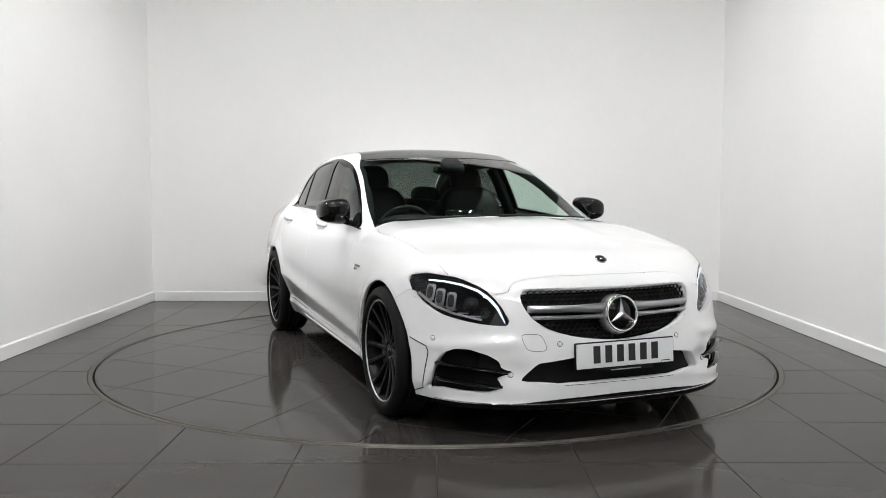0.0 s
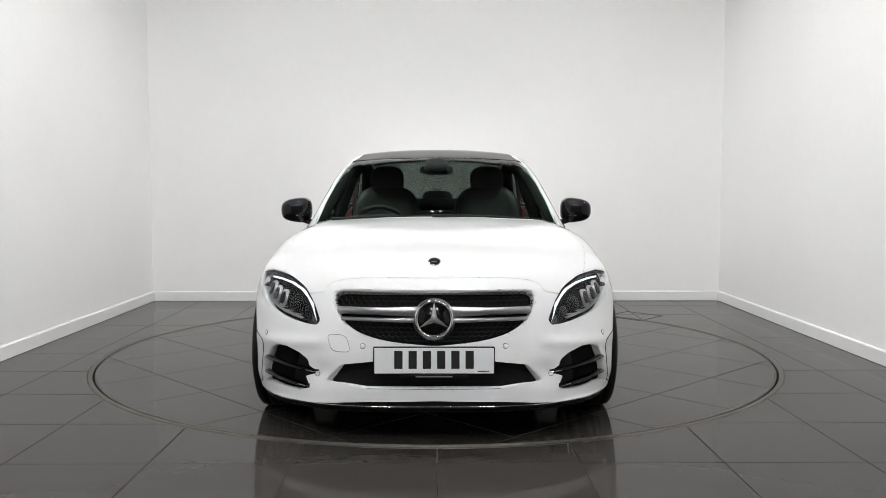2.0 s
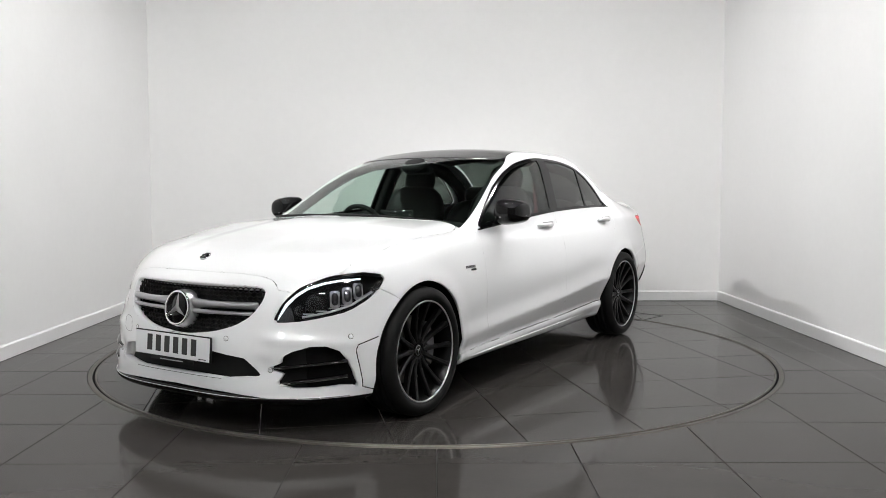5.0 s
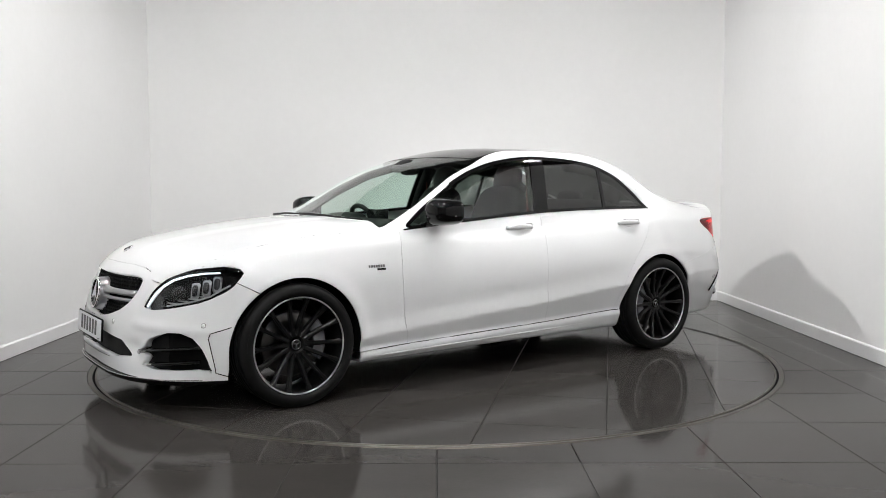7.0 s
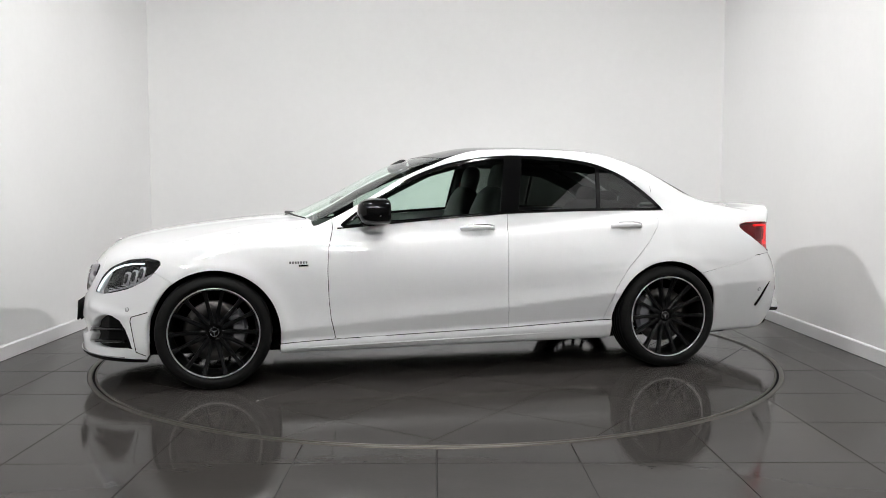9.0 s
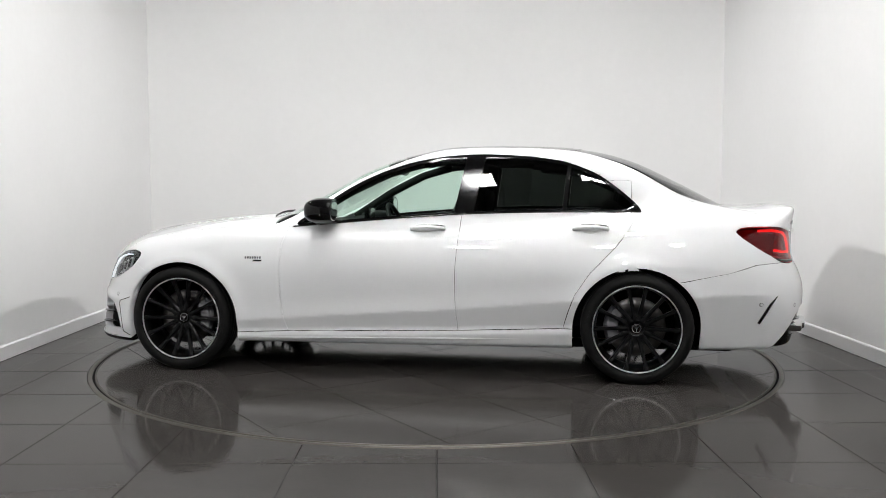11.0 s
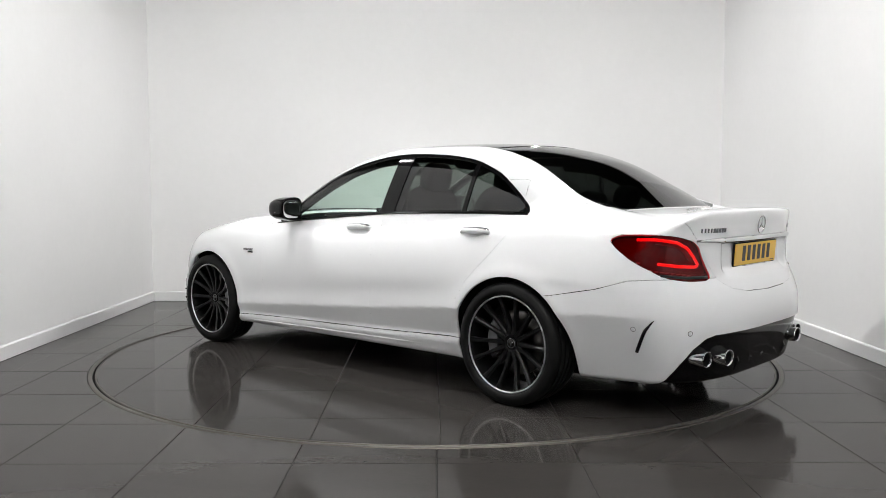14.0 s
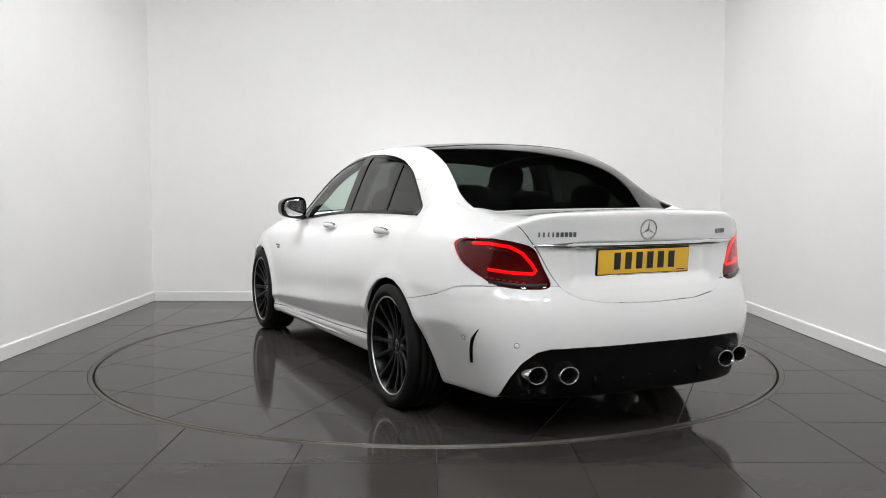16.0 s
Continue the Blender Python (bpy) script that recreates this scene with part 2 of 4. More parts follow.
def spotlights():
    """Track spotlights hung from the roof: a rod, a yoke and a turned head with a lamp in its mouth."""
    for at, aim, watts in SPOTS:
        fitting = empty("spotlight")
        tagged(fitting, "white ceiling track spotlight on a thin drop rod", "spotlight", "track spotlights")
        m = look(at, aim)
        part("drop_rod", tube([(at[0], at[1], CEILING), (at[0], at[1], at[2] + 0.09)], 0.010, 10), SKIRT, fitting)
        part("head", moved(lathe([(0.16, 0.001), (0.16, 0.035), (0.13, 0.05), (0.0, 0.055), (-0.012, 0.052), (0.012, 0.046), (0.05, 0.040), (0.06, 0.001)], 32, "z"), m), SKIRT, fitting, "turned white lamp head")
        lamp = bpy.data.lights.new("spotlight_beam", "SPOT")
        lamp.energy, lamp.shadow_soft_size = watts, 0.05
        lamp.color = (1.0, 0.99, 0.985)
        lamp.spot_size, lamp.spot_blend = radians(86), 0.75
        beam = new("spotlight_beam", lamp)
        beam.matrix_basis = m @ pose(0, 0, -0.03)


# ---- floor and turntable ----
RING = 2.262
TILE_SIZE, JOINT = 0.6, 0.004


def tile_mesh(poly, name="tile"):
    """A tile of any convex outline, with a slightly bevelled top edge; its top is at z = 0."""
    bm = bmesh.new()
    c = Vector((sum(p[0] for p in poly) / len(poly), sum(p[1] for p in poly) / len(poly), 0))
    def ring(inset, z):
        out = []
        for p in poly:
            v = Vector((p[0], p[1], 0))
            out.append(bm.verts.new(v + (c - v).normalized() * inset + Vector((0, 0, z))))
        return out
    low, mid, top = ring(0, -0.008), ring(0, -0.0012), ring(0.0015, 0)
    n = len(poly)
    for a, b in ((low, mid), (mid, top)):
        for i in range(n):
            bm.faces.new((a[i], a[(i + 1) % n], b[(i + 1) % n], b[i]))
    bm.faces.new(top)
    me = bpy.data.meshes.new(name)
    bm.normal_update()
    bm.to_mesh(me)
    bm.free()
    me.materials.append(TILE)
    return me


def clip_circle(poly, radius, inside):
    """The part of a convex outline inside, or outside, a circle about the origin (the outside one may be hollow)."""
    fine = []
    for a, b in zip(poly, poly[1:] + poly[:1]):
        for k in range(24):
            t = k / 24
            fine.append((a[0] + (b[0] - a[0]) * t, a[1] + (b[1] - a[1]) * t))
    # add the exact crossings
    full = []
    for a, b in zip(fine, fine[1:] + fine[:1]):
        full.append(a)
        if (math.hypot(*a) <= radius) != (math.hypot(*b) <= radius):
            lo, hi = (a, b) if (math.hypot(*a) <= radius) == inside else (b, a)
            for _ in range(30):
                m = ((lo[0] + hi[0]) / 2, (lo[1] + hi[1]) / 2)
                if (math.hypot(*m) <= radius) == inside:
                    lo = m
                else:
                    hi = m
            full.append(lo)
    fine = full
    keep = []
    for p in fine:
        r = math.hypot(*p)
        if (r <= radius) == inside:
            keep.append(p)
        else:
            keep.append((p[0] * radius / r, p[1] * radius / r))
    flags = [(math.hypot(*p) <= radius) == inside for p in fine]
    if not any(flags):
        return None
    if all(flags):
        return poly
    # the run of kept points, closed by the arc between the two crossings
    n = len(fine)
    start = next(i for i in range(n) if flags[i] and not flags[i - 1])
    run = [fine[(start + k) % n] for k in range(n) if flags[(start + k) % n]]
    def on_arc(p):
        r = math.hypot(*p)
        return math.atan2(p[1], p[0])
    a0, a1 = on_arc(run[-1]), on_arc(run[0])
    d = (a1 - a0 + math.pi) % (2 * math.pi) - math.pi
    arc = [(radius * math.cos(a0 + d * k / 14), radius * math.sin(a0 + d * k / 14)) for k in range(1, 14)]
    return run + arc


HATCH = [(1.794, 1.907), (1.520, 1.632), (1.775, 1.352), (2.049, 1.627)]


def floor_and_table():
    slab = link("floor", box(bmesh.new(), -HALL_X - THICK, HALL_X + THICK, HALL_S - THICK, HALL_N + THICK, -0.12, -0.006), GROUT, smooth=False)
    tagged(slab, "dark grey glossy porcelain tiled floor with thin joints", "", "", "structure")
    shared = {}
    g = JOINT / 2
    def lay(parent, poly, key=None, at=(0, 0)):
        if key and key in shared:
            me = shared[key]
        else:
            me = tile_mesh(poly)
            if key:
                shared[key] = me
        ob = new("tile", me)
        ob.parent = parent
        ob.location = (at[0], at[1], 0)
        return ob
    xs = [k * 0.605 for k in range(-5, 5)]
    ys = [-0.695 - 0.602 * k for k in range(-6, 12)]
    for x in xs:
        for y in ys:
            x0, x1, y0, y1 = max(x, -HALF), min(x + 0.605, HALF), y - 0.602, min(y, BACK)
            if x1 - x0 < 0.02 or y1 - y0 < 0.02:
                continue
            quad = [(x0 + g, y0 + g), (x1 - g, y0 + g), (x1 - g, y1 - g), (x0 + g, y1 - g)]
            poly = clip_circle(quad, RING + 0.042, False)
            if poly is None:
                continue
            if poly is quad:
                w, h = round(x1 - x0, 3), round(y1 - y0, 3)
                centred = [(p[0] - (x0 + x1) / 2, p[1] - (y0 + y1) / 2) for p in quad]
                lay(slab, centred, (w, h), ((x0 + x1) / 2, (y0 + y1) / 2))
            else:
                lay(slab, poly)
    # steel ring let into the floor
    rim = lathe([(-0.05, RING + 0.013), (0.0012, RING + 0.013), (0.0022, RING + 0.015), (0.0022, RING + 0.037), (0.0008, RING + 0.040), (-0.01, RING + 0.040)], 256, "z")
    tagged(link("turntable_rim", rim, STEEL), "thin brushed steel ring let into the tiled floor", "trim", "", "structure")
    # shallow black strip: stands for the shade down the open gap
    gap = lathe([(-0.0055, RING - 0.004), (-0.0050, RING + 0.004), (-0.0055, RING + 0.014)], 256, "z")
    tagged(link("turntable_gap_shade", gap, DARK), "black strip for the shade in the gap round the turntable", "trim", "", "structure")
    # access hatch beside the table
    bm = bmesh.new()
    for a, b in zip(HATCH, HATCH[1:] + HATCH[:1]):
        a, b = Vector((*a, 0)), Vector((*b, 0))
        d = (b - a).normalized()
        n = Vector((-d.y, d.x, 0)) * 0.005
        vs = [bm.verts.new(p + q + Vector((0, 0, z))) for z in (-0.004, 0.0015) for p, q in ((a - d * 0.005, -n), (b + d * 0.005, -n), (b + d * 0.005, n), (a - d * 0.005, n))]
        for f in ((4, 5, 6, 7), (0, 1, 5, 4), (1, 2, 6, 5), (2, 3, 7, 6), (3, 0, 4, 7)):
            bm.faces.new([vs[i] for i in f])
    tagged(link("floor_hatch", bm, GROUT, smooth=False), "square access hatch outline in the tiled floor", "hatch", "", "structure")
    # the table
    table = empty("turntable")
    tagged(table, "round rotating car turntable tiled in dark grey porcelain", "turntable")
    part("deck", lathe([(-0.1, 0.001), (-0.1, RING - 0.008), (-0.0045, RING - 0.008), (-0.0045, 0.001)], 192, "z"), GROUT, table, "dark deck and joints", smooth=False)
    part("edge_trim", lathe([(-0.05, RING - 0.002), (0.0, RING - 0.002), (0.0015, RING - 0.004), (0.0015, RING - 0.011), (-0.006, RING - 0.012)], 256, "z"), STEEL, table, "steel edging strip")
    for i in range(-4, 4):
        for j in range(-4, 4):
            quad = [(i * 0.6 + g, j * 0.6 + g), (i * 0.6 + 0.6 - g, j * 0.6 + g), (i * 0.6 + 0.6 - g, j * 0.6 + 0.6 - g), (i * 0.6 + g, j * 0.6 + 0.6 - g)]
            poly = clip_circle(quad, RING - 0.013, True)
            if poly is None:
                continue
            turn = radians(133.5)
            if poly is quad:
                centred = [(p[0] - i * 0.6 - 0.3, p[1] - j * 0.6 - 0.3) for p in quad]
                c, s = math.cos(turn), math.sin(turn)
                x, y = i * 0.6 + 0.3, j * 0.6 + 0.3
                ob = lay(table, centred, "table", (x * c - y * s, x * s + y * c))
            else:
                clean = []
                for p in poly:
                    if not clean or math.hypot(p[0] - clean[-1][0], p[1] - clean[-1][1]) > 0.008:
                        clean.append(p)
                if len(clean) < 3:
                    continue
                ob = lay(table, clean)
            ob.rotation_euler = (0, 0, turn)
    return table


# ---- the car's body form ----
# x forward, y to its near side, z up; the origin is on the ground midway between the axles
AXLE_F, AXLE_R, TRACK, HUB = 1.415, -1.415, 0.79, 0.328
ARCH_R, ARCH_Z = 0.372, 0.312


def smax(a, b, k):
    h = np.maximum(k - np.abs(a - b), 0) / k
    return np.maximum(a, b) + h * h * k * 0.25


def smin(a, b, k):
    return -smax(-a, -b, k)


def ramp(v, k):
    """A soft-kneed max(v, 0)."""
    return 0.5 * (v + np.sqrt(v * v + k * k))


def step(a, b, x):
    t = np.clip((x - a) / (b - a), 0, 1)
    return t * t * (3 - 2 * t)


PLAN = [(-2.6, 0.76), (-2.35, 0.80), (-2.12, 0.835), (-1.8, 0.872), (-1.42, 0.895), (-0.8, 0.893), (0.0, 0.89), (0.8, 0.89), (1.42, 0.898), (1.7, 0.882), (1.9, 0.845), (2.05, 0.80), (2.3, 0.72)]
HOOD = [(0.70, 0.99), (0.913, 0.983), (1.175, 0.968), (1.36, 0.950), (1.54, 0.928), (1.72, 0.902), (1.9, 0.866), (2.05, 0.815), (2.15, 0.76), (2.3, 0.66)]
BELT = [(-2.0, 1.03), (-1.45, 1.003), (-1.1, 1.003), (-0.735, 0.998), (-0.385, 0.988), (0.0, 0.962), (0.35, 0.935), (0.72, 0.902), (0.9, 0.89)]
BOOT = [(-2.5, 1.03), (-2.38, 1.048), (-2.30, 1.052), (-2.22, 1.044), (-2.1, 1.042), (-2.0, 1.047), (-1.7, 1.060), (-1.4, 1.06)]
NOSE = [(0.10, 2.205), (0.20, 2.226), (0.28, 2.234), (0.40, 2.235), (0.50, 2.222), (0.60, 2.200), (0.68, 2.172), (0.76, 2.128), (0.85, 2.05), (1.0, 1.9)]
TAILX = [(0.10, -2.38), (0.20, -2.41), (0.34, -2.445), (0.46, -2.468), (0.58, -2.462), (0.66, -2.435), (0.72, -2.405), (0.85, -2.392), (0.96, -2.398), (1.01, -2.405), (1.1, -2.40)]
SHOULDER = [(-2.3, 0.93), (-1.7, 0.925), (-0.7, 0.893), (-0.35, 0.862), (0.37, 0.842), (0.7, 0.842), (1.12, 0.875), (1.6, 0.86), (2.0, 0.80)]
CREASE = [(-2.2, 0.54), (-1.0, 0.482), (-0.34, 0.422), (0.37, 0.373), (0.74, 0.345), (1.2, 0.31), (2.0, 0.24)]
ROOF = [(-2.3, 0.90), (-1.98, 1.056), (-1.72, 1.192), (-1.42, 1.333), (-1.24, 1.386), (-1.07, 1.414), (-0.72, 1.434), (-0.45, 1.436), (-0.20, 1.424), (-0.07, 1.399), (0.135, 1.350), (0.315, 1.287), (0.49, 1.197), (0.69, 1.091), (0.86, 1.012), (1.0, 0.955)]
GLASS_Y = [(-2.2, 0.58), (-1.9, 0.66), (-1.45, 0.728), (-0.8, 0.778), (0.0, 0.787), (0.72, 0.785), (0.9, 0.78)]


def lower_body(x, y, z):
    ay = np.abs(y)
    w = spline(PLAN, x)
    w = w - 0.40 * ramp(spline(CREASE, x) - z, 0.006) - 0.75 * ramp(z - 0.60, 0.05) ** 2 - 0.50 * ramp(z - spline(SHOULDER, x), 0.02)
    # a faint hollow over the lower crease
    w = w - 0.006 * np.exp(-((z - spline(CREASE, x) - 0.09) / 0.07) ** 2) * step(1.2, 0.8, x) * step(-1.2, -0.8, x)
    for ax in (AXLE_F, AXLE_R):
        r = np.hypot(x - ax, z - ARCH_Z)
        w = w + 0.012 * np.exp(-((r - ARCH_R - 0.01) / 0.055) ** 2)
    # belts of the sill flare out
    w = w + 0.028 * step(0.30, 0.235, z - 0.03 * (0.3 - x)) * step(1.3, 1.0, x) * step(-1.35, -1.0, x)
    fx = step(0.74, 0.86, x)
    rx = step(-1.45, -1.75, x)
    crown = np.interp(x, [0.8, 1.2, 1.7, 2.05], [0.030, 0.036, 0.075, 0.11])
    hood = spline(HOOD, x) - crown * (ay / 0.75) ** 2.2
    # raised power-dome lines along the bonnet
    hood = hood - 0.004 * step(0.26, 0.40, ay - 0.10 * (1.0 - x)) * fx
    boot = spline(BOOT, x) - 0.035 * (ay / 0.7) ** 2.5
    h = spline(BELT, x) + 0.004
    h = h * (1 - fx) + hood * fx
    h = h * (1 - rx) + boot * rx
    squareness = np.interp(z, [0.2, 0.35, 0.6, 0.8], [3.4, 2.9, 2.5, 2.2])
    nose = spline(NOSE, z) - 0.42 * (np.minimum(ay, 1.1) / 0.88) ** squareness
    # channels beside the side intakes, under a raised wing edge
    nose = nose - 0.016 * np.exp(-((ay - 0.50) / 0.06) ** 2 - ((z - 0.325) / 0.05) ** 2)
    nose = nose + 0.012 * np.exp(-((z - 0.452 + 0.10 * (ay - 0.6)) / 0.028) ** 2) * step(0.44, 0.56, ay)
    # the splitter's lip at the foot of the front bumper
    nose = nose + 0.012 * step(0.205, 0.175, z)
    tail = spline(TAILX, z) + 0.36 * (np.minimum(ay, 1.1) / 0.88) ** 3.6
    # the hollow for the rear plate
    tail = tail + 0.030 * step(0.42, 0.35, ay) * step(0.70, 0.76, z) * step(0.912, 0.898, z)
    f = smax(ay - w, z - h, 0.02 + 0.10 * np.maximum(fx, rx))
    f = smax(f, x - nose, 0.10)
    f = smax(f, tail - x, 0.08 * step(1.0, 0.86, z) + 0.018)
    return smax(f, 0.188 - 0.030 * step(1.55, 1.85, x) + 0.01 * step(-1.9, -2.4, x) - z, 0.03)


def cabin_side(x, z):
    return spline(GLASS_Y, x) - 0.31 * (z - 0.95) - 0.12 * (z - 0.95) ** 2


def cabin(x, y, z):
    ay = np.abs(y)
    side = cabin_side(x, z)
    bow = 0.16 * (ay / 0.65) ** 2 * np.interp(x, [-1.2, -0.9, -0.2, 0.2], [-0.7, 0, 0, 0.5])
    top = spline(ROOF, np.clip(x + bow, -2.3, 1.0)) - np.interp(x, [-0.1, 0.3], [0.028, 0.018]) * (ay / 0.5) ** 2.2
    slope = np.interp(x, [-1.9, -1.2, -0.9, 0.0, 0.3, 0.8], [0.88, 0.9, 1.0, 1.0, 0.87, 0.86])
    f = smax(ay - side, (z - top) * slope, 0.11)
    f = smax(smax(f, x - 0.98, 0.02), -2.12 - x, 0.02)
    return smax(f, 0.8 - z, 0.02)


def body(x, y, z):
    k = 0.012 + 0.16 * step(-1.30, -1.60, x) * step(0.50, 0.66, np.abs(y))
    return smin(lower_body(x, y, z), cabin(x, y, z), k)


def body_p(p):
    return body(p[:, 0], p[:, 1], p[:, 2])


def gradient(f, p, e=0.0015):
    g = np.stack([f(p + d) - f(p - d) for d in np.eye(3) * e], 1)
    return g / np.maximum(np.linalg.norm(g, axis=1), 1e-9)[:, None]


def surface(f, lo, hi, cell):
    """A quad mesh of f = 0: one vertex in each cell that the surface crosses, drawn onto it."""
    n = [int(round((b - a) / cell)) + 1 for a, b in zip(lo, hi)]
    ax = [lo[i] + cell * np.arange(n[i]) for i in range(3)]
    vals = np.empty(n)
    for i in range(n[0]):
        yy, zz = np.meshgrid(ax[1], ax[2], indexing="ij")
        vals[i] = f(np.stack([np.full(yy.size, ax[0][i]), yy.ravel(), zz.ravel()], 1)).reshape(n[1], n[2])
    s = vals < 0
    count = np.zeros([m - 1 for m in n])
    place = np.zeros([m - 1 for m in n] + [3])
    index = np.stack(np.meshgrid(*[np.arange(m) for m in n], indexing="ij"), -1).astype(float)
    faces = []
    edges = []
    for d in range(3):
        a = [slice(None)] * 3
        b = [slice(None)] * 3
        a[d], b[d] = slice(0, -1), slice(1, None)
        va, vb = vals[tuple(a)], vals[tuple(b)]
        hit = s[tuple(a)] != s[tuple(b)]
        t = np.where(hit, va / np.where(hit, va - vb, 1), 0)
        idx = np.argwhere(hit)
        pos = idx.astype(float)
        pos[:, d] += t[hit]
        flip = s[tuple(a)][hit]
        e, g = [q for q in range(3) if q != d]
        for de, dg in ((0, 0), (-1, 0), (-1, -1), (0, -1)):
            c = idx.copy()
            c[:, e] += de
            c[:, g] += dg
            ok = np.all((c >= 0) & (c < np.array(n) - 1), 1)
            np.add.at(count, tuple(c[ok].T), 1)
            np.add.at(place, tuple(c[ok].T), pos[ok])
        edges.append((d, e, g, idx, flip))
    used = count > 0
    ids = np.full(count.shape, -1)
    ids[used] = np.arange(used.sum())
    verts = place[used] / count[used][:, None] * cell + np.array(lo)
    for d, e, g, idx, flip in edges:
        quad = []
        ok = np.ones(len(idx), bool)
        for de, dg in ((0, 0), (-1, 0), (-1, -1), (0, -1)):
            c = idx.copy()
            c[:, e] += de
            c[:, g] += dg
            good = np.all((c >= 0) & (c < np.array(n) - 1), 1)
            ok &= good
            c = np.clip(c, 0, np.array(n) - 2)
            quad.append(ids[tuple(c.T)])
        quad = np.stack(quad, 1)[ok]
        fl = flip[ok] ^ (d == 1)
        faces.append(np.where(fl[:, None], quad, quad[:, ::-1]))
    for _ in range(4):
        g = np.stack([f(verts + q) - f(verts - q) for q in np.eye(3) * 0.001], 1) / 0.002
        verts = verts - g * (f(verts) / np.maximum((g * g).sum(1), 0.05))[:, None]
    return verts, np.concatenate(faces)


def cut(bm, f):
    """Splits the faces of a mesh along the line where f changes sign."""
    bm.verts.ensure_lookup_table()
    co = np.array([v.co for v in bm.verts])
    val = f(co)
    val[np.abs(val) < 1e-5] = 1e-5
    for v, q in zip(bm.verts, val):
        v.tag = q < 0
    table = {v: q for v, q in zip(bm.verts, val)}
    fresh = set()
    for e in [e for e in bm.edges if e.verts[0].tag != e.verts[1].tag]:
        a, b = e.verts
        t = table[a] / (table[a] - table[b])
        _, v = bmesh.utils.edge_split(e, a, min(max(t, 0.02), 0.98))
        fresh.add(v)
    for face in list({fc for v in fresh for fc in v.link_faces}):
        on = [v for v in face.verts if v in fresh]
        if len(on) == 2:
            try:
                bmesh.utils.face_split(face, on[0], on[1])
            except ValueError:
                pass


def take(src, keep, gap=0.0, lip=0.012, sink=0.0, field=None):
    """The faces whose centres satisfy keep, as a new mesh: edges drawn back by half the gap and turned in by the lip."""
    faces = [f for f, k in zip(src.faces, keep) if k]
    bm = bmesh.new()
    made = {}
    for f in faces:
        vs = []
        for v in f.verts:
            if v not in made:
                made[v] = bm.verts.new(v.co)
            vs.append(made[v])
        try:
            bm.faces.new(vs)
        except ValueError:
            pass
    if not bm.verts:
        return bm
    co = np.array([v.co for v in bm.verts])
    nor = gradient(field or body_p, co)
    normal = {v: Vector(n) for v, n in zip(bm.verts, nor)}
    bm.normal_update()
    for f in bm.faces:
        if sum((normal[v] for v in f.verts), Vector()).dot(f.normal) < 0:
            f.normal_flip()
    rim = [e for e in bm.edges if e.is_boundary]
    if gap:
        shift = {}
        for e in rim:
            f = e.link_faces[0]
            a, b = e.verts
            n = (normal[a] + normal[b]).normalized()
            d = (b.co - a.co).cross(n)
            if d.length < 1e-7:
                continue
            d.normalize()
            if d.dot(f.calc_center_median() - (a.co + b.co) / 2) < 0:
                d = -d
            for v in (a, b):
                shift[v] = shift.get(v, Vector()) + d * (b.co - a.co).length
        for v, d in shift.items():
            if d.length > 1e-8:
                v.co += d.normalized() * gap
    if sink:
        for v in bm.verts:
            v.co -= normal[v] * sink
    surf = [v for v in bm.verts]
    if lip:
        low = {}
        top = {}
        for e in rim:
            for v in e.verts:
                if v not in low:
                    top[v] = bm.verts.new(v.co)
                    low[v] = bm.verts.new(v.co - normal[v] * lip)
        for e in rim:
            a, b = e.verts
            f = e.link_faces[0]
            loop = next(l for l in f.loops if l.edge == e)
            if loop.vert == a:
                a, b = b, a
            try:
                bm.faces.new((top[a], top[b], low[b], low[a]))
            except ValueError:
                pass
    return bm


def panel(name, src, keep, mat, parent, label="", gap=0.0024, lip=0.018, sink=0.0, field=None):
    """One body panel as a mesh of its own, shaded by the true slope of the form."""
    bm = take(src, keep, gap, lip, sink)
    for f in bm.faces:
        f.smooth = True
    me = bpy.data.meshes.new(name)
    bm.to_mesh(me)
    bm.free()
    me.materials.append(mat)
    co = np.empty(len(me.vertices) * 3)
    me.vertices.foreach_get("co", co)
    co = co.reshape(-1, 3)
    f = field or body_p
    depth = np.abs(f(co) + sink)
    nor = gradient(f, co, 0.003)
    # turned-in edges keep their own flat slope
    turned = np.zeros(len(co), bool)
    for p in me.polygons:
        n = p.normal
        i = list(p.vertices)
        if abs(float(np.dot(nor[i].mean(0), n))) < 0.5:
            turned[i] = True
    nor[turned & (depth > 0.003)] = 0
    me.normals_split_custom_set_from_vertices([tuple(n) for n in nor])
    ob = new(name, me)
    ob.parent = parent
    if label:
        ob["label"] = label
    return ob


# outlines on the body: side view (x, z), front and rear view (|y|, z), and slantwise round the corners
DOORS = [(0.728, 1.2), (0.728, 0.912), (0.758, 0.80), (0.766, 0.667), (0.76, 0.50), (0.748, 0.383), (0.720, 0.262), (-0.362, 0.290), (-0.984, 0.315), (-1.013, 0.414),
         (-1.05, 0.522), (-1.133, 0.647), (-1.287, 0.807), (-1.36, 0.90), (-1.385, 0.945), (-1.385, 1.0), (-1.385, 1.2)]
B_GAP = [(0.2, -0.357), (0.29, -0.353), (0.434, -0.341), (0.68, -0.339), (0.854, -0.352), (0.989, -0.366), (1.36, -0.43), (1.5, -0.45)]
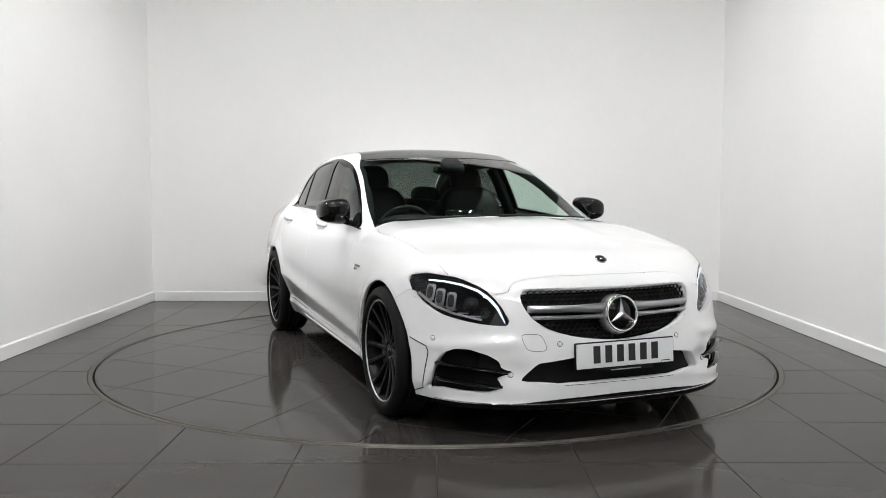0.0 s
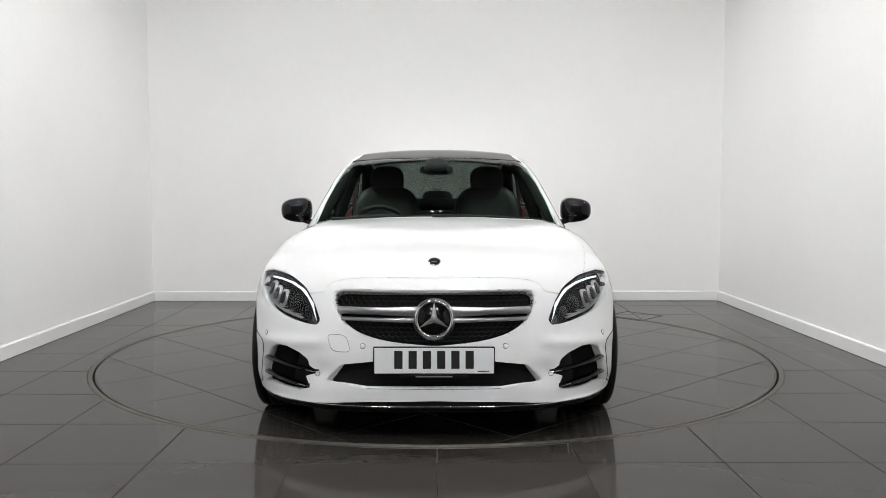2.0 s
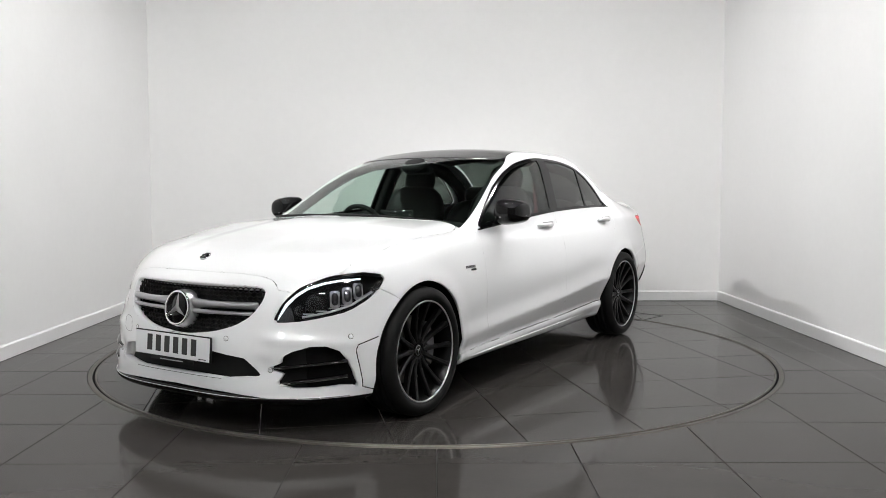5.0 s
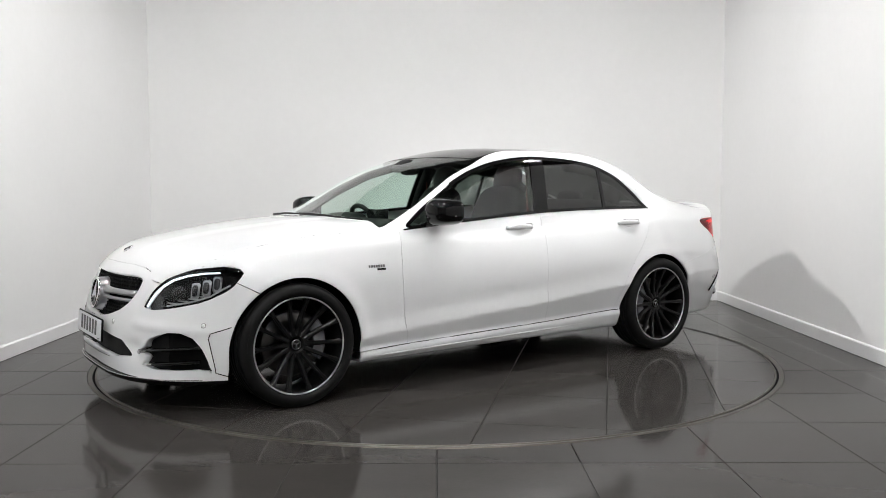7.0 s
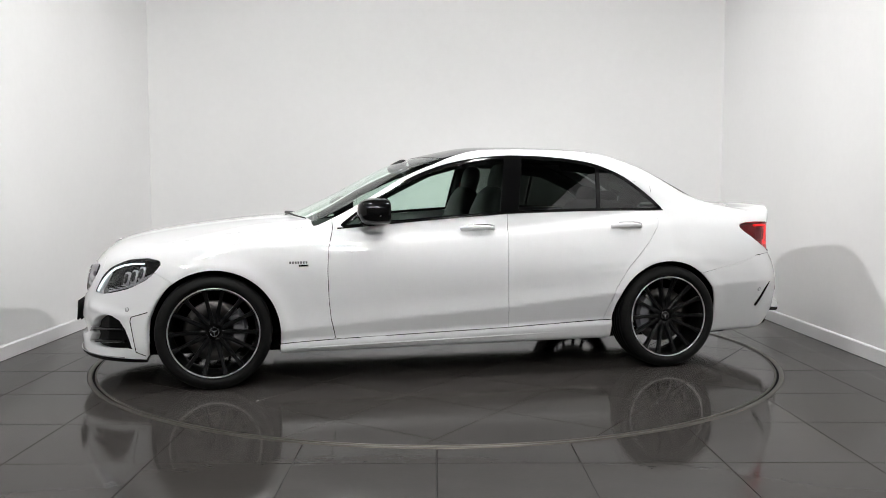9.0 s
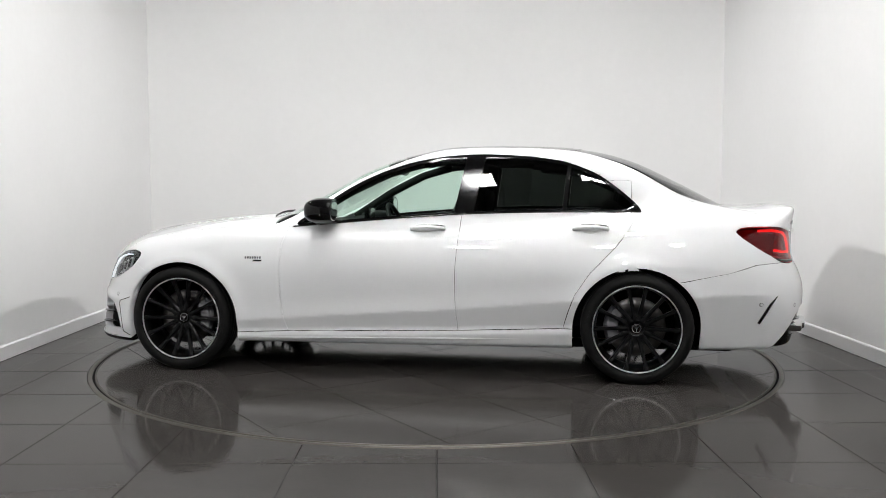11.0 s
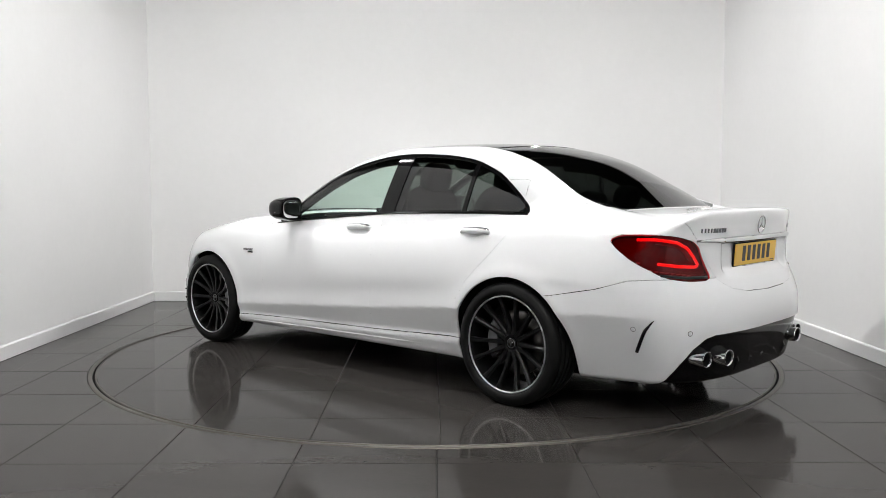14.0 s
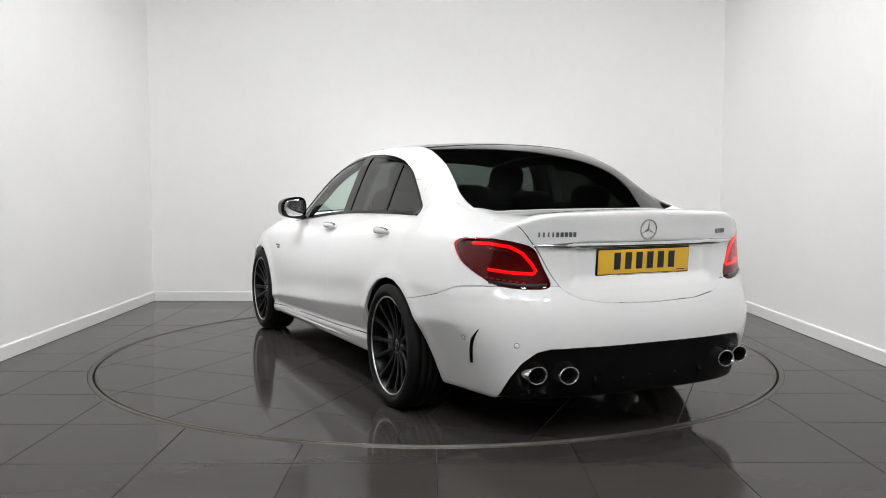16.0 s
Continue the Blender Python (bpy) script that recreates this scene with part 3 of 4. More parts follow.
DLO = [(0.722, 0.908), (0.555, 1.030), (0.345, 1.165), (0.16, 1.254), (-0.03, 1.315), (-0.229, 1.350), (-0.416, 1.365), (-0.607, 1.360), (-0.801, 1.347), (-0.998, 1.316),
       (-1.185, 1.243), (-1.335, 1.131), (-1.425, 1.05), (-1.448, 1.006), (-1.12, 1.010), (-0.735, 1.005), (-0.385, 0.995), (0.0, 0.969), (0.35, 0.941)]
HEADLAMP = [(0.276, 0.535), (0.35, 0.635), (0.425, 0.695), (0.56, 0.742), (0.716, 0.757), (0.80, 0.745), (0.82, 0.72), (0.77, 0.645), (0.643, 0.583), (0.5, 0.553), (0.396, 0.538)]
GRILLE = [(-0.425, 0.696), (0.425, 0.696), (0.458, 0.674), (0.455, 0.625), (0.42, 0.562), (0.35, 0.516), (0.23, 0.482), (0.0, 0.458), (-0.23, 0.482), (-0.35, 0.516), (-0.42, 0.562), (-0.455, 0.625), (-0.458, 0.674)]
LOW_GRILLE = [(-0.51, 0.270), (-0.39, 0.392), (0.39, 0.392), (0.51, 0.270)]
INTAKE = [(0.828, 0.222), (0.815, 0.30), (0.800, 0.350), (0.773, 0.400), (0.733, 0.424), (0.681, 0.424), (0.615, 0.402), (0.572, 0.376), (0.566, 0.347), (0.515, 0.325), (0.585, 0.306), (0.562, 0.256), (0.625, 0.236), (0.71, 0.236), (0.79, 0.236)]
TAILLAMP = [(-0.013, 0.90), (0.03, 0.925), (0.15, 0.932), (0.30, 0.915), (0.395, 0.888), (0.43, 0.80), (0.472, 0.722), (0.45, 0.705), (0.33, 0.705), (0.225, 0.722), (0.074, 0.80), (0.01, 0.86)]
DIFFUSER = [(0.0, 0.450), (0.40, 0.450), (0.530, 0.446), (0.582, 0.432), (0.637, 0.380), (0.669, 0.310), (0.682, 0.250), (0.69, 0.05)]
DIFFUSER = DIFFUSER + [(-a, b) for a, b in reversed(DIFFUSER[1:])]
LID = [(0.0, 0.632), (0.25, 0.640), (0.38, 0.662), (0.45, 0.70), (0.50, 0.78), (0.545, 0.87), (0.60, 0.95), (0.645, 1.0), (0.655, 1.3), (0.0, 1.3)]
LID = LID + [(-a, b) for a, b in reversed(LID[1:-1])]
TOP_Y = [(-2.1, 0.63), (-1.95, 0.625), (-1.7, 0.60), (-1.3, 0.535), (-1.0, 0.508), (-0.3, 0.512), (-0.12, 0.540), (0.0, 0.565), (0.2, 0.58), (1.0, 0.58)]
HOOD_Y = [(0.6, 0.66), (0.80, 0.705), (0.9, 0.752), (1.0, 0.772), (1.4, 0.768), (1.7, 0.745), (1.9, 0.70), (2.05, 0.62), (2.2, 0.5)]


def slant_f(p):
    return (np.abs(p[:, 1]) - (p[:, 0] - 2.0)) / 1.41421


def slant_r(p):
    return (-(p[:, 0] + 2.0) - (np.abs(p[:, 1]) - 0.8)) / 1.41421


def in_poly(pts, u, v, bound=None):
    f = polygon_field(pts)

    def g(p):
        d = f(u(p), v(p))
        return d if bound is None else np.maximum(d, bound(p))
    return g


X, Y, Z = (lambda p: p[:, 0]), (lambda p: p[:, 1]), (lambda p: p[:, 2])
AY = lambda p: np.abs(p[:, 1])


def arch(ax):
    def f(p):
        r = np.hypot(p[:, 0] - ax, p[:, 2] - ARCH_Z) - ARCH_R
        low = np.abs(p[:, 0] - ax) - ARCH_R
        return np.maximum(np.where(p[:, 2] > ARCH_Z, r, low), 0.5 - np.abs(p[:, 1]))
    return f


FIELDS = {
    "arch_f": arch(AXLE_F),
    "arch_r": arch(AXLE_R),
    "cabin": lambda p: cabin(*p.T) - lower_body(*p.T),
    "dlo": in_poly(rounded(DLO, 2), X, Z, lambda p: 0.45 - AY(p)),
    "top": lambda p: AY(p) - spline(TOP_Y, X(p)) * step(0.10, -0.12, X(p)) - (cabin_side(X(p), Z(p)) - 0.048) * step(-0.12, 0.10, X(p)),
    "screen": lambda p: 0.10 - 0.12 * (AY(p) / 0.65) ** 2 - X(p),
    "rearglass": lambda p: X(p) + 1.10 - 0.10 * (AY(p) / 0.65) ** 2,
    "hood": lambda p: np.maximum(np.maximum(AY(p) - spline(HOOD_Y, X(p)), np.interp(AY(p), [0.0, 0.30, 0.40, 0.46, 0.485, 0.505, 0.60], [0.751, 0.748, 0.738, 0.724, 0.708, 0.680, 0.66]) - Z(p)), 0.70 - X(p)),
    "headlamp": in_poly(rounded(HEADLAMP, 1), slant_f, Z, lambda p: 1.4 - X(p)),
    "grille": in_poly(rounded(GRILLE, 2), Y, Z, lambda p: 1.9 - X(p)),
    "low_grille": in_poly(rounded(LOW_GRILLE, 1), Y, Z, lambda p: 1.9 - X(p)),
    "intake": in_poly(INTAKE, AY, Z, lambda p: 1.7 - X(p)),
    "bumper_f": lambda p: np.maximum(Z(p) - (0.60 + 0.55 * (X(p) - 1.6)), 1.5 - X(p)),
    "splitter": lambda p: np.maximum(Z(p) - np.interp(AY(p), [0.0, 0.30, 0.64, 0.80], [0.212, 0.206, 0.184, 0.182]), 1.45 - X(p)),
    "doors": in_poly(DOORS, X, Z, lambda p: 0.5 - AY(p)),
    "b_gap": lambda p: X(p) - spline(B_GAP, Z(p)),
    "sill": lambda p: Z(p) - np.interp(X(p), [-1.0, -0.362, 0.72, 1.03], [0.315, 0.290, 0.262, 0.250]),
    "bumper_r": lambda p: np.maximum(Z(p) - np.interp(X(p), [-2.2, -2.09, -1.93, -1.68, -1.5], [0.716, 0.708, 0.657, 0.609, 0.58]), X(p) + 1.45),
    "lid": in_poly(LID, Y, Z, lambda p: X(p) + 1.70),
    "taillamp": in_poly(rounded(TAILLAMP, 1), slant_r, Z, lambda p: X(p) + 1.7),
    "diffuser": in_poly(DIFFUSER, Y, Z, lambda p: X(p) + 2.15),
}


def inner(name, d):
    """The same outline, drawn in by d."""
    f = FIELDS[name]
    return lambda p: f(p) + d


def build_body(car):
    v, q = surface(body_p, (-2.5601, -0.96, 0.1501), (2.32, 0.96, 1.48), 0.016)
    src = bmesh.new()
    vs = [src.verts.new(c) for c in v]
    for f in q:
        try:
            src.faces.new([vs[i] for i in f])
        except ValueError:
            pass
    FIELDS["dlo_in"] = inner("dlo", 0.018)
    FIELDS["pane_b"] = lambda p: np.abs(X(p) - spline(B_GAP, Z(p)) + 0.012) - 0.060
    FIELDS["pane_q"] = lambda p: np.abs(X(p) + 1.015 + 0.10 * (1.30 - Z(p))* -1.0) - 0.014
    for name, f in FIELDS.items():
        cut(src, f)
    src.faces.ensure_lookup_table()
    c = np.array([f.calc_center_median() for f in src.faces])
    R = {k: f(c) < 0 for k, f in FIELDS.items()}
    free = ~(R["arch_f"] | R["arch_r"])
    done = np.zeros(len(c), bool)
    left = c[:, 1] > 0

    def grab(mask):
        m = mask & free & ~done
        done[m] = True
        return m
    onto = lambda m, s: m & (left if s else ~left)
    # glasshouse
    dlo = grab(R["dlo"] & (c[:, 2] > 0.85))
    pane = dlo & R["dlo_in"] & ~R["pane_b"] & ~R["pane_q"]
    is_cabin = R["cabin"]
    roofzone = is_cabin & R["top"] & (c[:, 2] > 0.93)
    screen = grab(roofzone & R["screen"] & (c[:, 0] > -0.3))
    rear = grab(roofzone & R["rearglass"])
    roof = grab(roofzone)
    panel("windscreen", src, screen, WINDSCREEN, car, "raked windscreen glass", 0.003, 0.0, 0.002)
    panel("rear_window", src, rear, TINT, car, "dark tinted rear window", 0.003, 0.0, 0.002)
    panel("roof_panel", src, roof, BLACK, car, "gloss black panoramic roof", 0.002, 0.012)
    for s in (1, 0):
        panel("window_surround", src, onto(dlo & ~pane, s), BLACK, car, "gloss black window surround", 0.001, 0.010, 0.001)
        xb = c[:, 0] - spline(B_GAP, c[:, 2])
        panel("front_window", src, onto(pane & (xb > 0), s), GLASS, car, "clear front side window", 0.001, 0.0, 0.006)
        panel("rear_side_window", src, onto(pane & (xb < 0) & (c[:, 0] > -1.015 + 0.10 * (1.30 - c[:, 2])), s), TINT, car, "dark tinted rear side window", 0.001, 0.0, 0.006)
        panel("quarter_window", src, onto(pane & (c[:, 0] < -1.015 + 0.10 * (1.30 - c[:, 2])), s), TINT, car, "small dark tinted quarter window", 0.001, 0.0, 0.006)
    # lamps and openings
    hl = grab(R["headlamp"])
    tl = grab(R["taillamp"])
    gr = grab(R["grille"])
    lg = grab(R["low_grille"])
    it = grab(R["intake"])
    panel("grille_backing", src, gr, MATT, car, "black grille backing", 0.0, 0.0, 0.06)
    panel("lower_grille_backing", src, lg, MATT, car, "black lower grille backing", 0.0, 0.0, 0.05)
    dif = grab(R["diffuser"])
    hood = grab(R["hood"])
    split = grab(R["splitter"] & (c[:, 0] > 1.45) & (c[:, 2] < 0.214))
    front = grab(((c[:, 0] > 1.5) & R["bumper_f"]) | (c[:, 0] > 2.0))
    lid = grab(R["lid"] & (c[:, 2] > 0.6))
    rearb = grab(R["bumper_r"])
    sill = grab(R["sill"] & (np.abs(c[:, 0]) < 1.2))
    door = grab(R["doors"])
    fender = grab((c[:, 0] > 0.70) & (c[:, 2] < 0.96) & ~is_cabin)
    rest = grab(np.ones(len(c), bool))
    panel("bonnet", src, hood, PAINT, car, "smooth white bonnet with raised lines")
    panel("front_bumper", src, front, PAINT, car, "white front bumper with large air openings", lip=0.05)
    panel("front_splitter", src, split, BLACK, car, "black front splitter", 0.0, 0.02)
    panel("boot_lid", src, lid, PAINT, car, "white boot lid")
    panel("rear_bumper", src, rearb, PAINT, car, "white rear bumper with side air slits", 0.0016)
    panel("rear_diffuser", src, dif, BLACK, car, "gloss black rear diffuser", 0.0, 0.03, 0.012)
    panel("body_shell", src, rest, PAINT, car, "white body shell with pillars and rear quarters")
    xb = c[:, 0] - spline(B_GAP, c[:, 2])
    for s in (1, 0):
        panel("front_wing", src, onto(fender, s), PAINT, car)
        panel("front_door", src, onto(door & (xb > 0), s), PAINT, car)
        panel("rear_door", src, onto(door & (xb < 0), s), PAINT, car)
        panel("side_skirt", src, onto(sill, s), PAINT, car)
        panel("side_intake", src, onto(it, s), MATT, car, "black side air intake", 0.0, 0.0, 0.045)
        panel("headlamp_lens", src, onto(hl, s), LENS, car, "clear headlamp lens", 0.002, 0.0, 0.002)
        panel("tail_lamp_lens", src, onto(tl, s), RED_LENS, car, "red tail lamp lens", 0.002, 0.0, 0.001)
        panel("headlamp_housing", src, onto(hl, s), LAMP_DARK, car, "dark headlamp housing", 0.0, 0.0, 0.05)
        panel("tail_lamp_housing", src, onto(tl, s), LAMP_RED, car, "red tail lamp reflector", 0.0, 0.0, 0.03)
    src.free()


def build_core(car):
    """The dark structure under the panels, with the wheel housings open."""
    def f(p):
        x, y, z = p.T
        d = smax(lower_body(x, y, z) + 0.050, z - 0.80 - 0.12 * step(0.95, 1.1, x) - 0.12 * step(-1.5, -1.7, x), 0.02)
        for ax in (AXLE_F, AXLE_R):
            well = np.maximum(np.hypot(x - ax, z - ARCH_Z) - ARCH_R - 0.02, 0.50 - np.abs(y))
            d = np.maximum(d, -well)
        cell = np.maximum(np.maximum(np.abs(x + 0.35) - 1.25, np.abs(y) - 0.72), 0.42 - z)
        d = np.maximum(d, -cell)
        nose = np.maximum(2.02 - x, np.abs(y) - 0.9)
        return np.maximum(d, -nose)
    v, q = surface(f, (-2.56, -0.93, 0.15), (2.3, 0.93, 1.1), 0.04)
    bm = bmesh.new()
    vs = [bm.verts.new(c) for c in v]
    for k in q:
        try:
            bm.faces.new([vs[i] for i in k])
        except ValueError:
            pass
    bmesh.ops.recalc_face_normals(bm, faces=bm.faces)
    part("underbody", bm, DARK, car, "dark underbody and wheel housings")


# ---- the car's fittings ----
def shoot(origin, way, reach=3.0):
    """Where a line from outside first meets the body, and the slope there."""
    o, d = np.array(origin, float), np.array(way, float)
    d = d / np.linalg.norm(d)
    s = np.linspace(0, reach, 400)
    f = body_p(o + s[:, None] * d)
    k = int(np.argmax(f < 0))
    a, b = s[max(k - 1, 0)], s[k]
    for _ in range(24):
        m = (a + b) / 2
        if body_p((o + m * d)[None])[0] < 0:
            b = m
        else:
            a = m
    p = o + a * d
    return Vector(p), Vector(gradient(body_p, p[None])[0])


def on_side(x, z, s=1):
    return shoot((x, 1.5 * s, z), (0, -s, 0))


def on_front(y, z):
    return shoot((3.0, y, z), (-1, 0, 0))


def on_rear(y, z):
    return shoot((-3.2, y, z), (1, 0, 0))


def on_top(x, y):
    return shoot((x, y, 2.0), (0, 0, -1))


def on_corner(p, z, s=1, rear=False):
    """By the slantwise outline round a front or rear corner."""
    if rear:
        q = p * 1.41421
        base = np.array([-2.0 - q / 2, 0.8 - q / 2, z])
        o, d = base + np.array([-1.5, 1.5, 0]), np.array([1.0, -1.0, 0])
    else:
        q = p * 1.41421
        base = np.array([2.0 - q / 2, q / 2, z])
        o, d = base + np.array([1.5, 1.5, 0]), np.array([-1.0, -1.0, 0])
    o[1], d[1] = o[1] * s, d[1] * s
    return shoot(o, d)


def basis(p, n, up=(0, 0, 1)):
    """A pose at p with z along n and y as nearly up as can be."""
    n = n.normalized()
    x = Vector(up).cross(n).normalized()
    y = n.cross(x)
    m = Matrix((x, y, n)).transposed().to_4x4()
    m.translation = p
    return m


def along(points, deep=0.0):
    return [p - n * deep for p, n in points]


def dense(pts, n=8):
    """Evenly filled-in broken line."""
    out = []
    for a, b in zip(pts, pts[1:]):
        for k in range(n):
            t = k / n
            out.append(tuple(a[i] + (b[i] - a[i]) * t for i in range(len(a))))
    out.append(tuple(pts[-1]))
    return out


def ring(radius, thick, m, steps=40, squash=1.0):
    pts = [(radius * math.cos(a), radius * squash * math.sin(a), 0) for a in (2 * math.pi * k / steps for k in range(steps))]
    return moved(tube(pts, thick, 8, True), m)


def star(radius, m, thick=0.006):
    """Three tapering arms, ridged along the middle."""
    bm = bmesh.new()
    for k in range(3):
        a = math.pi / 2 + 2 * math.pi * k / 3
        d, s = Vector((math.cos(a), math.sin(a), 0)), Vector((-math.sin(a), math.cos(a), 0))
        w = radius * 0.17
        root_l, root_r = bm.verts.new(s * w + d * w * 0.55), bm.verts.new(-s * w + d * w * 0.55)
        tip, ridge, back = bm.verts.new(d * radius), bm.verts.new((0, 0, thick)), bm.verts.new((0, 0, -thick))
        for f in ((root_l, ridge, tip), (ridge, root_r, tip), (back, root_l, tip), (root_r, back, tip)):
            bm.faces.new(f)
    bmesh.ops.recalc_face_normals(bm, faces=bm.faces)
    return moved(bm, m)


def disc_bm(radius, m, thick=0.004, steps=36):
    return moved(lathe([(-thick, 0.0005), (-thick, radius * 0.98), (0, radius), (thick, radius * 0.96), (thick, 0.0005)], steps, "z"), m)


def block(w, h, d, m, bevel=0.0):
    return moved(box(bmesh.new(), -w / 2, w / 2, -h / 2, h / 2, 0, d, bevel), m)


def ball(rx, ry, rz, m, power=2.0, n=24):
    """A rounded, boxy solid."""
    bm = bmesh.new()
    bmesh.ops.create_uvsphere(bm, u_segments=n * 2, v_segments=n, radius=1)
    for v in bm.verts:
        k = sum(abs(c) ** power for c in v.co) ** (1 / power)
        v.co = Vector((v.co.x / k * rx, v.co.y / k * ry, v.co.z / k * rz))
    return moved(bm, m)


def build_wheels(car):
    def spokes_bm(k):
        bm = bmesh.new()
        a = 2 * math.pi * k / 14 + (0.018 if k % 2 else -0.018)
        c, s = math.cos(a), math.sin(a)
        rows = []
        # radius, half width, front face along the axle, depth
        for r, w, y, d in ((0.045, 0.0145, 0.060, 0.030), (0.09, 0.0125, 0.061, 0.034), (0.15, 0.0105, 0.071, 0.030), (0.21, 0.0105, 0.087, 0.028), (0.249, 0.0155, 0.098, 0.028)):
            row = []
            for t, yy in ((-w, y - d), (-w, y - 0.005), (-w * 0.5, y), (w * 0.5, y), (w, y - 0.005), (w, y - d)):
                row.append(bm.verts.new((c * r - s * t, yy, s * r + c * t)))
            rows.append(row)
        for p, q in zip(rows, rows[1:]):
            for i in range(6):
                j = (i + 1) % 6
                bm.faces.new((p[i], p[j], q[j], q[i]))
        bm.faces.new(rows[0])
        bm.faces.new(rows[-1])
        bmesh.ops.recalc_face_normals(bm, faces=bm.faces)
        return bm

    for ax, out in ((AXLE_F, 0.008), (AXLE_R, 0.0)):
        for side in (1, -1):
            at = pose(ax, side * (TRACK + out), HUB, 0, 0, 0 if side > 0 else 180)
            w = empty("wheel", car)
            w.matrix_basis = at
            tyre = part("tyre", lathe([(-0.10, 0.250), (-0.118, 0.275), (-0.115, 0.305), (-0.10, 0.322), (-0.085, 0.3265), (-0.061, 0.3282), (-0.060, 0.322), (-0.052, 0.322), (-0.051, 0.3285), (-0.022, 0.329), (-0.021, 0.322),
                                      (-0.013, 0.322), (-0.012, 0.329), (0.012, 0.329), (0.013, 0.322), (0.021, 0.322), (0.022, 0.329), (0.051, 0.3285), (0.052, 0.322), (0.060, 0.322), (0.061, 0.3282), (0.085, 0.3265),
                                      (0.10, 0.322), (0.112, 0.308), (0.1175, 0.29), (0.1165, 0.272), (0.111, 0.268), (0.107, 0.262), (0.099, 0.257)], 120), RUBBER, w, "low-profile black tyre")
            # raised lettering band on the sidewall, too small to read
            for a0 in (70, 250):
                bm = bmesh.new()
                for k in range(7):
                    box(bm, -0.006, 0.006, 0.1125, 0.1172, 0.282, 0.296, 0.0, pose(0, 0, 0, 0, a0 + 3.4 * k, 0))
                part("sidewall_mark", bm, RUBBER, w, smooth=False)
            rim = part("rim", lathe([(0.099, 0.2535), (0.090, 0.247), (0.05, 0.238), (-0.02, 0.232), (-0.10, 0.240), (-0.108, 0.252)], 96), RIM, w, "satin black alloy rim barrel")
            part("rim_lip", lathe([(0.100, 0.2595), (0.1060, 0.2585), (0.1068, 0.2560), (0.1064, 0.2520), (0.1015, 0.2508)], 120), CUT, w, "bright turned rim edge")
            for k in range(14):
                part("spoke", spokes_bm(k), RIM, w, smooth=False)
            part("hub", lathe([(0.0, 0.075), (0.046, 0.075), (0.056, 0.066), (0.058, 0.045), (0.050, 0.040), (0.050, 0.001)], 40), RIM, w)
            cap = disc_bm(0.034, pose(0, 0.0535, 0, -90, 0, 0), 0.005)
            cap_ob = part("centre_cap", cap, BLACK, w, "black centre cap with a silver mark")
            for k in range(5):
                a = 2 * math.pi * k / 5 + 0.3
                part("wheel_bolt", moved(lathe([(0.040, 0.011), (0.0525, 0.011), (0.0545, 0.008), (0.048, 0.006), (0.048, 0.0005)], 8), pose(0.054 * math.cos(a), 0.004, 0.054 * math.sin(a))), BLACK, w)
            part("cap_mark", joined(star(0.024, pose(0, 0.0590, 0, -90, 0, 0), 0.001), ring(0.025, 0.0012, pose(0, 0.0588, 0, -90, 0, 0), 28)), SATIN, w, "small silver three-armed mark")
            part("brake_disc", lathe([(-0.005, 0.06), (0.004, 0.06), (0.004, 0.172), (0.0, 0.175), (-0.02, 0.175), (-0.024, 0.172), (-0.024, 0.06)], 64), DISC, w, "drilled steel brake disc")
            ca = -1 if ax > 0 else 1
            bm = bmesh.new()
            rows = []
            for k in range(9):
                a = radians(-38 + 76 * k / 8 + 4)
                c, s = ca * side * math.cos(a), math.sin(a)
                rows.append([bm.verts.new((c * r, y, s * r)) for r, y in ((0.105, 0.012), (0.112, 0.040), (0.170, 0.042), (0.190, 0.020), (0.190, -0.02), (0.105, -0.02))])
            for p, q in zip(rows, rows[1:]):
                for i in range(6):
                    bm.faces.new((p[i], p[(i + 1) % 6], q[(i + 1) % 6], q[i]))
            bm.faces.new(rows[0])
            bm.faces.new(rows[-1])
            bmesh.ops.recalc_face_normals(bm, faces=bm.faces)
            part("brake_caliper", bm, CALIPER, w, "grey brake caliper", smooth=False)


def honeycomb(inside, rows, cols, z0, z1, half, deep, thick=0.0013):
    """Zigzag ribs and uprights of a honeycomb screen over the nose, within an outline."""
    bm = bmesh.new()
    dz, dy = (z1 - z0) / rows, 2 * half / cols

    def rib(a, b):
        m = ((a[0] + b[0]) / 2, (a[1] + b[1]) / 2)
        if inside(np.array([m[0]]), np.array([m[1]]))[0] > -0.002:
            return
        ends = []
        for y, z in (a, b):
            x = np.interp(z, NOSE_Z, NOSE_X) - 0.42 * (abs(y) / 0.88) ** 2.6 - deep
            ends.append(Vector((x, y, z)))
        d = (ends[1] - ends[0]).normalized()
        n = d.cross(Vector((1, 0, 0))).normalized() * thick
        q = Vector((-0.010, 0, 0))
        vs = [bm.verts.new(p + s) for p in ends for s in (n, -n, -n + q, n + q)]
        for f in ((0, 1, 5, 4), (1, 2, 6, 5), (0, 4, 7, 3)):
            bm.faces.new([vs[i] for i in f])
    for r in range(rows + 1):
        for c in range(cols):
            y = -half + c * dy
            lift = 0.22 * dz
            s = 1 if (r + c) % 2 else -1
            a, b = (y, z0 + r * dz + s * lift), (y + dy, z0 + r * dz - s * lift)
            rib(a, b)
            if s > 0:
                rib(a, (y, z0 + (r + 1) * dz - lift))
    return bm


NOSE_Z, NOSE_X = [p[0] for p in NOSE], [p[1] for p in NOSE]


